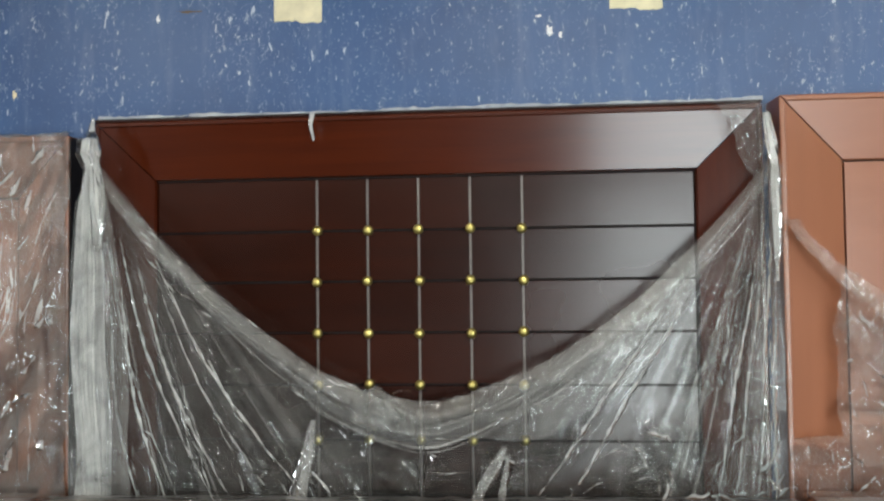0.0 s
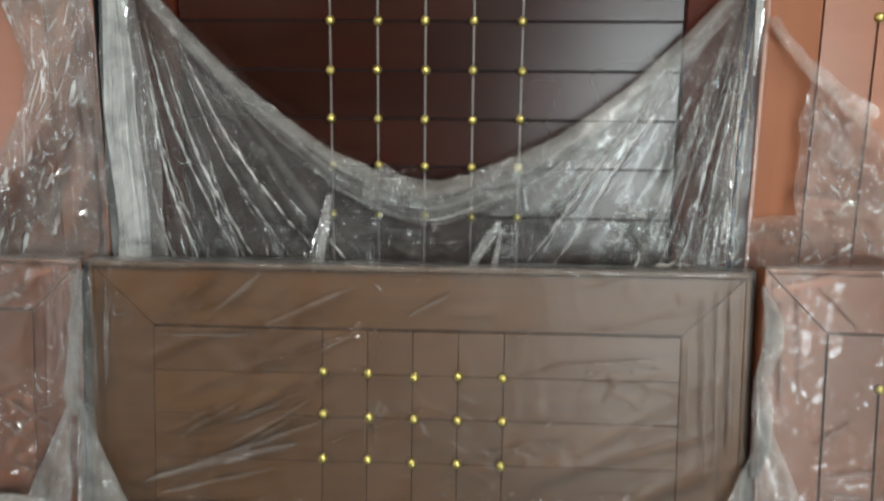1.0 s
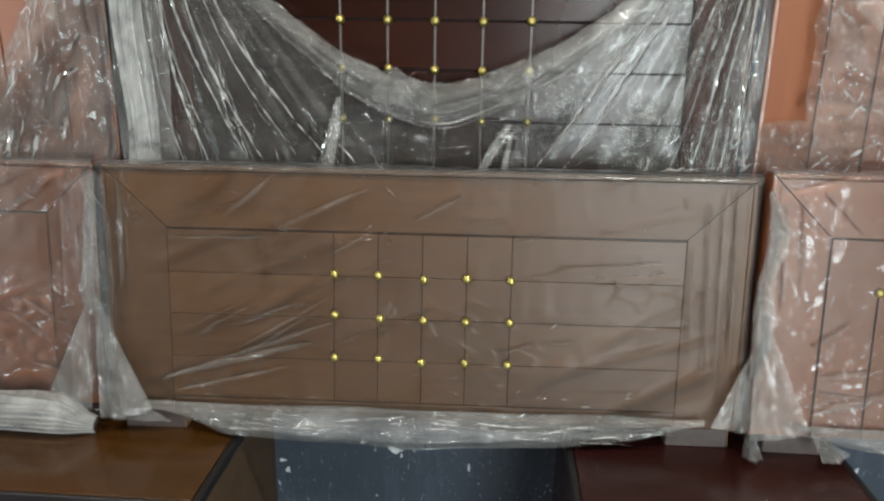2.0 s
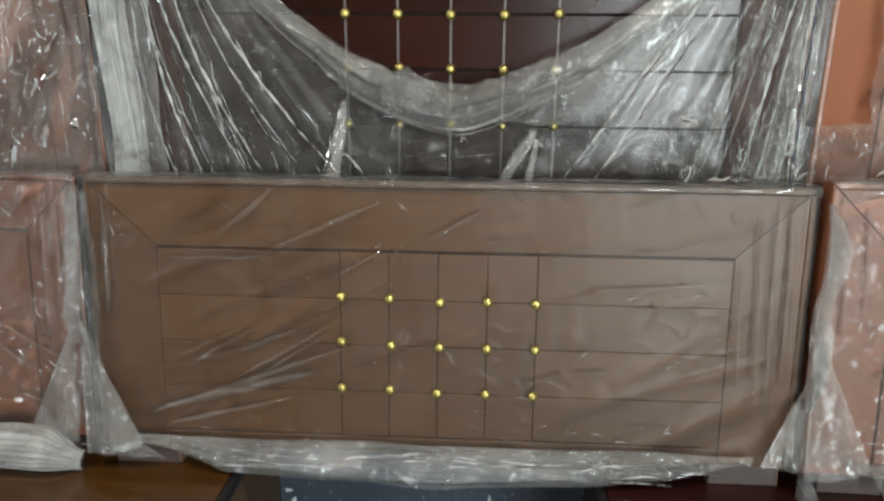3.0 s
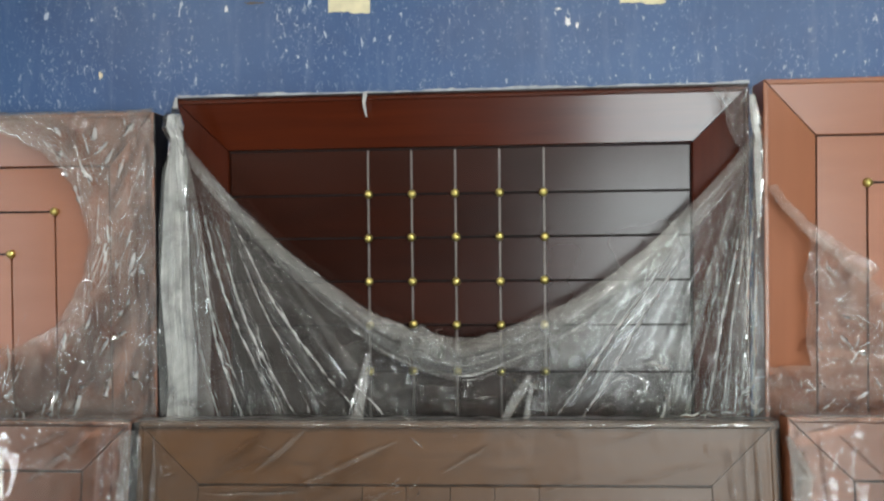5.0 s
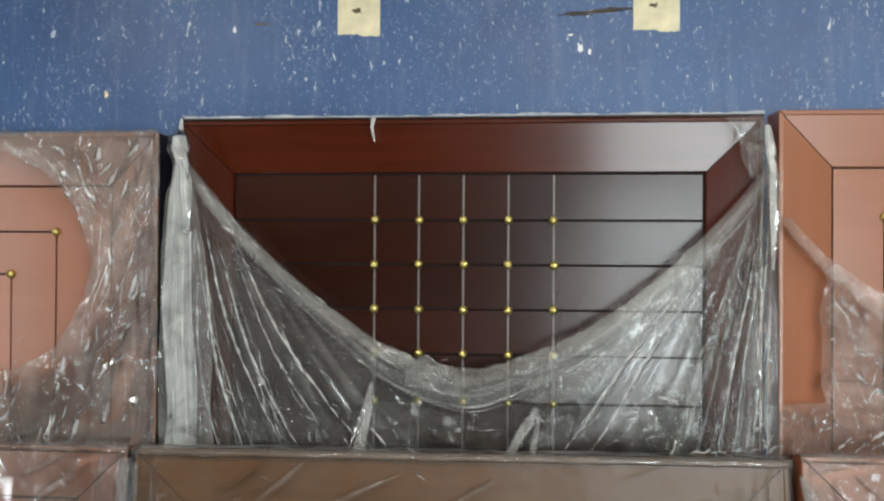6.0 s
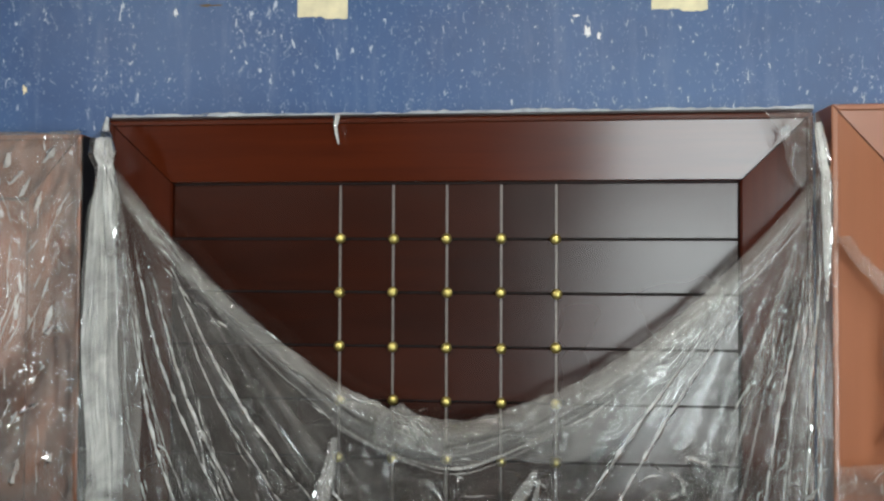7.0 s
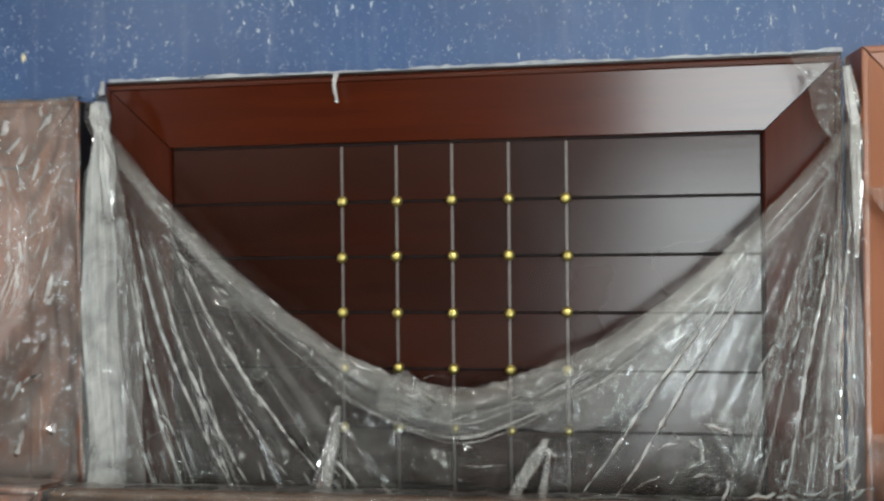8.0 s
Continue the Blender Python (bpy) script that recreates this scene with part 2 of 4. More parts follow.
F_WRINKLED = film_material("wrinkled_film", 0.07, rough=0.10, ior=1.5, cell=0.045, stretch=0.45, tilt=1.3, cover=0.45)
F_CRISP = film_material("crinkled_film", 0.07, rough=0.08, ior=1.65, cell=0.035, stretch=0.5, tilt=1.5, cover=0.8)
F_CLOUDY = film_material("cloudy_film", 0.17, rough=0.08, ior=1.65, cell=0.050, stretch=0.45, tilt=1.5, cover=0.75)
F_HEM = film_material("hem_film", 0.13, rough=0.09, ior=1.65, cell=0.040, stretch=0.4, tilt=1.4, cover=0.8)
F_MILKY = film_material("gathered_film", 0.42, rough=0.11, ior=1.6, cell=0.030, stretch=0.3, tilt=1.3, cover=0.8)
F_KNOT = film_material("knotted_film", 0.48, rough=0.14, ior=1.55, cell=0.025, stretch=0.4, tilt=1.3, cover=0.8)
# milky white for crease lines: the glint is in the colour
F_GLINT = film_material("white_glint_crease", 0.52, rough=0.12, ior=1.7, cell=0.020, stretch=0.6, tilt=1.2, cover=0.8)




# ---- mesh helpers ----
def part(name, bm, mat, parent=None, label=""):
    me = bpy.data.meshes.new(name)
    bmesh.ops.recalc_face_normals(bm, faces=bm.faces)
    bm.to_mesh(me)
    bm.free()
    me.materials.append(mat)
    ob = new(name, me)
    ob.parent = parent
    return tagged(ob, label)


def thing(name, label, category, m=None, group="", kind=""):
    ob = new(name)
    ob.empty_display_size = 0.1
    if m is not None:
        ob.matrix_world = m
    return tagged(ob, label, category, group, kind)


def box(bm, x0, x1, y0, y1, z0, z1, bevel=0.0):
    vs = [bm.verts.new((x, y, z)) for x in (x0, x1) for y in (y0, y1) for z in (z0, z1)]
    fs = [bm.faces.new([vs[i] for i in q]) for q in ((0, 1, 3, 2), (4, 6, 7, 5), (0, 4, 5, 1), (2, 3, 7, 6), (0, 2, 6, 4), (1, 5, 7, 3))]
    if bevel:
        edges = list({e for f in fs for e in f.edges})
        bmesh.ops.bevel(bm, geom=edges, offset=bevel, segments=1, affect="EDGES")
    return bm


def boxed(*args, bevel=0.0):
    return box(bmesh.new(), *args, bevel=bevel)


def rail(bm, ends, profile):
    """A frame member: the profile (inset, depth) swept between two mitred ends; ends(inset) gives both (x, z) places."""
    a = [bm.verts.new((*((ends(d)[0][0], y, ends(d)[0][1])),)) for d, y in profile]
    b = [bm.verts.new((ends(d)[1][0], y, ends(d)[1][1])) for d, y in profile]
    n = len(profile)
    for i in range(n):
        j = (i + 1) % n
        bm.faces.new((a[i], a[j], b[j], b[i]))
    bm.faces.new(a)
    bm.faces.new(list(reversed(b)))
    return bm


def frame_parts(board, x0, x1, z0, z1, wide, front, inner, back, mat_h, mat_v, mitre=0.0016):
    """Top rail and two side stiles with mitred corners and a small proud lip along the outer edge."""
    prof = [(0, back), (0, front + 0.002), (0.003, front), (0.011, front), (0.0135, front + 0.004), (wide - 0.004, inner), (wide - 0.001, inner + 0.006), (wide - 0.001, back)]
    g = mitre
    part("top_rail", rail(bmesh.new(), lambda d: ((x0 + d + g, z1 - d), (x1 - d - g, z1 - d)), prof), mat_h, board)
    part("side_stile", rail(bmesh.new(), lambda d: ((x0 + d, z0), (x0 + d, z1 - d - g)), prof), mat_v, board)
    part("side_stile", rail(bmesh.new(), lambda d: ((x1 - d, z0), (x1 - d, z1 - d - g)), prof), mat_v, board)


STUD = None


def stud(board, x, z, y=0.0):
    """A small domed brass stud."""
    global STUD
    if STUD is None:
        bm = bmesh.new()
        bmesh.ops.create_uvsphere(bm, u_segments=14, v_segments=8, radius=0.0124)
        for v in bm.verts:
            v.co.y = v.co.y * 0.85 - 0.004
        STUD = bpy.data.meshes.new("brass_stud")
        bm.to_mesh(STUD)
        bm.free()
        STUD.materials.append(M_GOLD)
        STUD.polygons.foreach_set("use_smooth", [True] * len(STUD.polygons))
    ob = new("brass_stud", STUD)
    ob.parent = board
    ob.location = (x, y, z)


def planks(board, xs, zs, front, back, mat, gap):
    """Rectangular lacquered pieces between the given column and row lines."""
    for i in range(len(zs) - 1):
        for j in range(len(xs) - 1):
            g = gap / 2
            part("plank", boxed(xs[j] + g, xs[j + 1] - g, front, back, zs[i + 1] + g, zs[i] - g, bevel=0.0012), mat, board)


TOP = 0.53   # height of the bedside chests


def grid_headboard():
    b = thing("headboard", "dark mahogany headboard with brass studs and grey strips, half unwrapped", "headboard", pose(0, 0, TOP))
    z = lambda v: v - TOP
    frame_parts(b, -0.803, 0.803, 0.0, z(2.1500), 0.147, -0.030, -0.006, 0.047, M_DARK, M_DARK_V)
    part("back_panel", boxed(-0.70, 0.70, 0.012, 0.046, 0.05, z(2.02)), M_GROOVE, b)
    part("edge_bead", boxed(-0.803, 0.803, -0.032, 0.047, z(2.1505), z(2.1575), bevel=0.002), M_BEAD, b, "near-black top edge bead")
    part("bottom_rail", boxed(-0.655, 0.655, -0.004, 0.011, 0.10, z(1.104), bevel=0.003), M_DARK, b)
    cols = [-0.6545, -0.25, -0.125, 0.0, 0.125, 0.25, 0.6545]
    rows = [z(v) for v in (2.0015, 1.872, 1.748, 1.6235, 1.498, 1.366, 1.236, 1.106)]
    planks(b, cols, rows, 0.0, 0.011, M_PLANK, 0.005)
    for x in cols[1:-1]:
        part("inlay_strip", boxed(x - 0.0028, x + 0.0028, -0.0012, 0.0115, rows[-1], rows[0] - 0.004, bevel=0.0008), M_STEEL, b, "thin grey metal strip")
        for r in rows[1:6]:
            stud(b, x + random.uniform(-0.002, 0.002), r + random.uniform(-0.002, 0.002))
    return b


def grid_footboard():
    b = thing("footboard", "brown mahogany footboard with brass studs, wrapped in clear film", "footboard",
              pose(-0.009, -0.217, TOP, -6.5, 0, 1.7))
    W = 0.845
    frame_parts(b, -W, W, 0.055, 0.726, 0.165, -0.012, 0.006, 0.045, M_BROWN, M_BROWN)
    part("back_panel", boxed(-0.70, 0.70, 0.020, 0.044, 0.06, 0.60), M_SEAM, b)
    part("bottom_rail", boxed(-0.678, 0.678, -0.006, 0.019, 0.055, 0.096, bevel=0.003), M_BROWN, b)
    cols = [-0.679, -0.236, -0.119, -0.002, 0.115, 0.232, 0.679]
    rows = [0.5605, 0.446, 0.332, 0.214, 0.098]
    planks(b, cols, rows, -0.004, 0.019, M_BROWN, 0.0014)
    off = (((4, 8), (3, 6), (6, -2), (1, 3), (-2, 1)), ((5, 11), (7, 4), (6, 3), (1, 2), (-1, 3)), ((4, 11), (4, 10), (2, 4), (1, 6), (-3, 5)))   # millimetres: set by hand, none quite true
    for r, line in zip(rows[1:4], off):
        for x, (dx, dz) in zip(cols[1:-1], line):
            stud(b, x + dx / 1000, r + dz / 1000, -0.011)
    for x in (-0.737, 0.745):
        part("foot", boxed(x - 0.082, x + 0.082, 0.002, 0.050, 0.0, 0.054, bevel=0.003), M_GREYFOOT, b, "grey painted wooden block foot")
        part("foot_side", boxed(x + 0.0825, x + 0.0845, 0.004, 0.048, 0.002, 0.052), M_PALEWOOD, b, "paler orange-brown right face")
    return b


def band(bm, x0, x1, z0, z1, t, tz, y0, y1):
    """An upside-down U: a bar across the top and two legs."""
    outer = [(x0, z0), (x0, z1), (x1, z1), (x1, z0), (x1 - t, z0), (x1 - t, z1 - tz), (x0 + t, z1 - tz), (x0 + t, z0)]
    f = [bm.verts.new((x, y0, z)) for x, z in outer]
    k = [bm.verts.new((x, y1, z)) for x, z in outer]
    for vs in (f, k):
        bm.faces.new((vs[0], vs[1], vs[6], vs[7]))
        bm.faces.new((vs[1], vs[2], vs[5], vs[6]))
        bm.faces.new((vs[2], vs[3], vs[4], vs[5]))
    for i in range(8):
        j = (i + 1) % 8
        bm.faces.new((f[i], f[j], k[j], k[i]))
    return bm


def nested_board(name, label, m, width, height, low, wide, steps, front, foot):
    """A board whose panel is grooved in nested upside-down U lines with a stud at each corner."""
    b = thing(name, label, name, m)
    h = width / 2
    frame_parts(b, -h, h, low, height, wide, front, front + (0.006 if foot else 0.030), 0.047, M_RED, M_RED_V, 0.0022)
    y = front + 0.034 - (0.028 if foot else 0.0)
    x0, x1, z0, z1 = -h + wide, h - wide, low, height - wide
    part("back_panel", boxed(x0 - 0.02, x1 + 0.02, y + 0.010, 0.046, low, z1 + 0.02), M_GROOVE, b)
    g = 0.003
    for t, tz in steps:
        part("panel_band", band(bmesh.new(), x0 + g, x1 - g, z0, z1 - g, t - g * 2, tz - g * 2, y, y + 0.009), M_RED, b)
        x0, x1, z1 = x0 + t, x1 - t, z1 - tz
        stud(b, x0, z1, y)
        stud(b, x1, z1, y)
    part("panel_centre", boxed(x0 + g, x1 - g, y, y + 0.009, z0, z1 - g, bevel=0.001), M_RED, b)
    # black strip over the right edge stands for the shade between boards
    part("shade_strip", boxed(h + 0.0002, h + 0.004, front + 0.006, 0.046, low, height - 0.004), M_EDGE, b, "black strip for the shade on the side edge")
    if foot:
        for x in (-h + 0.12, h - 0.12):
            part("foot", boxed(x - 0.075, x + 0.075, 0.0, 0.046, 0.0, low - 0.001, bevel=0.003), M_GREYFOOT, b, "grey painted wooden block foot")
    return b


# ---- the setting ----
def slab(name, label, mat, *dims):
    return tagged(part(name, boxed(*dims), mat), label, "wall" if "wall" in name else name, "", "structure")


slab("floor", "plain grey tiled showroom floor", M_FLOOR, ROOM_L, ROOM_R, ROOM_B, WALL, -0.1, 0.0)
slab("ceiling", "unseen ceiling, darkened to dim reflections", M_PLASTER, ROOM_L, ROOM_R, ROOM_B, WALL, ROOM_H, ROOM_H + 0.1)
slab("wall_north", "worn blue painted wall with white flecks", M_BLUE, ROOM_L, ROOM_R, WALL, WALL + 0.15, -0.1, ROOM_H + 0.1)
bm = bmesh.new()
for d in ((ROOM_B, SIDE_A, -0.1, ROOM_H + 0.1), (SIDE_B, WALL, -0.1, ROOM_H + 0.1), (SIDE_A, SIDE_B, -0.1, SIDE_LOW), (SIDE_A, SIDE_B, SIDE_TOP, ROOM_H + 0.1)):
    box(bm, ROOM_L - 0.15, ROOM_L, *d)
tagged(part("wall_west", bm, M_UNSEEN_DARK), "unseen side wall, darkened to dim reflections, with an added lamp opening", "wall", "", "structure")
# thin strip over the wall foot; its darker colour carries the shade there
slab("trim", "scuffed foot of the blue wall, its shade put into the colour", M_WALL_SHADE, ROOM_L, ROOM_R, WALL - 0.003, WALL - 0.0001, 0.0, 0.49)
slab("wall_east", "unseen side wall, darkened to dim reflections", M_UNSEEN_DARK, ROOM_R, ROOM_R + 0.15, ROOM_B, WALL, -0.1, ROOM_H + 0.1)
bm = bmesh.new()
for d in ((ROOM_L, DOOR_L, ROOM_B - 0.15, ROOM_B, -0.1, ROOM_H + 0.1), (DOOR_R, ROOM_R, ROOM_B - 0.15, ROOM_B, -0.1, ROOM_H + 0.1),
          (DOOR_L, DOOR_R, ROOM_B - 0.15, ROOM_B, -0.1, DOOR_LOW), (DOOR_L, DOOR_R, ROOM_B - 0.15, ROOM_B, DOOR_TOP, ROOM_H + 0.1)):
    box(bm, *d)
tagged(part("wall_south", bm, M_UNSEEN_DARK), "unseen wall, darkened to dim reflections, with a wide doorway", "wall", "", "structure")


def ceiling_light(x, y):
    c = thing("ceiling_light", "white ceiling batten with a fluorescent tube", "lamp", pose(x, y, ROOM_H), "ceiling tubes")
    part("housing", boxed(-0.62, 0.62, -0.045, 0.045, -0.06, 0.0, bevel=0.004), M_WHITE, c)
    for s in (-1, 1):
        part("lamp_holder", boxed(s * 0.615 - 0.006, s * 0.615 + 0.006, -0.03, 0.03, -0.085, -0.061), M_WHITE, c)


for tx, ty in TUBES:
    ceiling_light(tx, ty)


# ---- boards ----
headboard = grid_headboard()
footboard = grid_footboard()
STEPS = ((0.148, 0.134), (0.137, 0.124), (0.130, 0.122), (0.13, 0.12))
nested_board("headboard", "reddish-brown lacquered headboard under torn clear film", pose(-0.866 - 0.8, 0, TOP), 1.6, 2.118 - TOP, 0.0, 0.150, ((0.168, 0.132),) + STEPS[1:], -0.040, False)
nested_board("headboard", "orange-brown lacquered headboard, film torn from its upper part", pose(0.838 + 0.8, 0, TOP), 1.6, 2.164 - TOP, 0.0, 0.150, ((0.134, 0.130),) + STEPS[1:], -0.040, False)
nested_board("footboard", "reddish-brown lacquered footboard wrapped in clear film", pose(-0.893 - 0.83, -0.215, TOP, -6.5, 0, 0), 1.66, 0.722, 0.055, 0.135, ((0.170, 0.185), (0.15, 0.14)), -0.012, True)
nested_board("footboard", "reddish-brown lacquered footboard wrapped in clear film, by a torn headboard", pose(0.862 + 0.83, -0.205, TOP, -6.5, 0, 0), 1.66, 0.745, 0.055, 0.160, ((0.130, 0.135), (0.13, 0.13)), -0.012, True)


# ---- bedside chests that carry the boards ----
def chest(label, x0, x1, top_mat, side_mat):
    c = thing("bedside_chest", label, "chest", pose((x0 + x1) / 2, -0.20, 0), "bedside chests")
    w, d0, d1 = (x1 - x0) / 2, -0.365, 0.250
    part("top", boxed(-w + 0.020, w - 0.020, d0 + 0.012, d1, TOP - 0.028, TOP, bevel=0.002), top_mat, c)
    for s in (-1, 1):
        part("edge_trim", boxed(min(s * w, s * (w - 0.019)), max(s * w, s * (w - 0.019)), d0, d1, TOP - 0.030, TOP - 0.001, bevel=0.003), M_EDGE, c, "black edge strip")
        part("side_panel", boxed(min(s * (w - 0.004), s * (w - 0.022)), max(s * (w - 0.004), s * (w - 0.022)), d0 + 0.02, d1, 0.0, TOP - 0.031), side_mat, c)
    part("front_trim", boxed(-w + 0.020, w - 0.020, d0, d0 + 0.011, TOP - 0.030, TOP - 0.001, bevel=0.003), M_EDGE, c, "black edge strip")
    part("back_panel", boxed(-w + 0.024, w - 0.024, d1 - 0.012, d1, 0.02, TOP - 0.031), side_mat, c)
    for k in range(2):
        part("drawer_front", boxed(-w + 0.025, w - 0.025, d0 + 0.012, d0 + 0.030, 0.05 + k * 0.222, 0.265 + k * 0.222, bevel=0.003), side_mat, c)
    part("plinth", boxed(-w + 0.025, w - 0.025, d0 + 0.05, d0 + 0.065, 0.0, 0.048), M_EDGE, c)


chest("golden brown bedside chest with black edges under the boards", -1.250, -0.500, M_TABLE, M_TABLE_SIDE)
chest("dark red lacquered bedside chest under the boards", 0.385, 1.122, M_TABLE_RED, M_TABLE_RED)
chest("golden brown bedside chest with black edges under the boards", -2.56, -1.82, M_TABLE, M_TABLE_SIDE)
chest("dark red lacquered bedside chest under the boards", 1.80, 2.54, M_TABLE_RED, M_TABLE_RED)


# ---- plastic film ----
def crease(a, b, s):
    return 1 - 2 * abs(noise.noise(Vector((a, b, s * 7.31))))


def soft(a, b, s):
    return noise.noise(Vector((a, b, s * 5.17)))


def step(a, b, x):
    t = min(1.0, max(0.0, (x - a) / (b - a)))
    return t * t * (3 - 2 * t)


def film_sheet(name, fn, nu, nv, mat, parent, keep=None, label=""):
    """A film surface from fn(u, v); faces whose middle keep() refuses are torn away."""
    pts = [fn(i / nu, j / nv) for j in range(nv + 1) for i in range(nu + 1)]
    faces = []
    for j in range(nv):
        for i in range(nu):
            k = j * (nu + 1) + i
            q = (k, k + 1, k + nu + 2, k + nu + 1)
            if keep is None or keep(sum(pts[c][0] for c in q) / 4, sum(pts[c][2] for c in q) / 4):
                faces.append(q)
    me = bpy.data.meshes.new(name)
    me.from_pydata(pts, [], faces)
    me.polygons.foreach_set("use_smooth", [True] * len(faces))
    # the sheet's own flat measure in metres, for its creases
    grid = np.array(pts, dtype=float).reshape(nv + 1, nu + 1, 3)
    wide = np.linalg.norm(np.diff(grid, axis=1)[:, :, ::2], axis=2).sum(axis=1).mean()
    tall = np.linalg.norm(np.diff(grid, axis=0)[:, :, ::2], axis=2).sum(axis=0).mean()
    corner = np.array(faces, dtype=int).ravel()
    flat = np.stack((corner % (nu + 1) / nu * wide, corner // (nu + 1) / nv * tall), axis=1) + pts[0][0] * 3.7 + nu * 0.13
    me.uv_layers.new(name="flat").data.foreach_set("uv", flat.ravel())
    me.materials.append(mat)
    ob = new(name, me)
    ob.parent = parent
    return tagged(ob, label)


def bunch(name, spine, mat, parent, lobes, seed, nu=40, nv=40, flat=0.6, squash=0.35):
    """Twisted or gathered film: a pleated tube along spine(v), which gives x, y, z and radius."""
    def fn(u, v):
        x, y, z, r = spine(v)
        a = u * math.tau
        rr = r * (1 + squash * crease(math.cos(a) * lobes, math.sin(a) * lobes + v * 1.5, seed) - squash * 0.5)
        return (x - math.cos(a) * rr, y + math.sin(a) * rr * flat, z)
    return film_sheet(name, fn, nu, nv, mat, parent)


def glint_creases(name, parent, mat, lines, depth, label="creases in the film, their glints put in as white"):
    """Hard creases of film whose glints are put in as milky white: each a tapering ridge, its line (x, z, angle,
    length, width, wander, and a bend if any) broken into short kinks.
    """
    pts, faces = [], []
    for k, (x, z, angle, length, width, wander, *bend) in enumerate(lines):
        n = max(4, int(length / 0.009))
        first = len(pts)
        for i in range(n + 1):
            t = i / n
            a = angle + (bend[0] * (t - 0.5) if bend else 0) + wander * (soft(t * length * 22, 1.7, k + 0.37) + 0.6 * soft(t * length * 70, 4.1, k + 0.11))
            w = width * math.sin(math.pi * (0.06 + 0.88 * t)) ** 0.6 * max(0.12, 0.75 + 1.5 * soft(t * length * 55, 8.3, k + 0.53))
            nx, nz = -math.sin(a), math.cos(a)
            y = depth(x, z)
            pts += [(x - nx * w / 2, y, z - nz * w / 2), (x, y - 0.25 * w - 0.001, z), (x + nx * w / 2, y, z + nz * w / 2)]
            x, z = x + math.cos(a) * length / n, z + math.sin(a) * length / n
            if i:
                p = first + (i - 1) * 3
                faces += [(p, p + 1, p + 4, p + 3), (p + 1, p + 2, p + 5, p + 4)]
    me = bpy.data.meshes.new(name)
    me.from_pydata(pts, [], faces)
    me.materials.append(mat)
    corner = np.array(faces, dtype=int).ravel()
    flat = np.array(pts)[corner][:, [0, 2]]
    me.uv_layers.new(name="flat").data.foreach_set("uv", flat.ravel())
    ob = new(name, me)
    ob.parent = parent
    return tagged(ob, label, "", "", "stuff" if len(lines) > 1 else "")


def lerp_path(points):
    cols = list(zip(*points))
    ts = [i / (len(points) - 1) for i in range(len(points))]
    return lambda v: tuple(float(np.interp(v, ts, c)) for c in cols)


def swag(x):
    """Height of the film's hanging upper edge on the middle headboard."""
    return 1.458 + (0.882 * abs(x) ** 1.74 if x < 0 else 0.815 * x ** 1.87) + 0.016 * min(1, abs(x) / 0.25) + 0.006 * soft(x * 9, 0, 3)


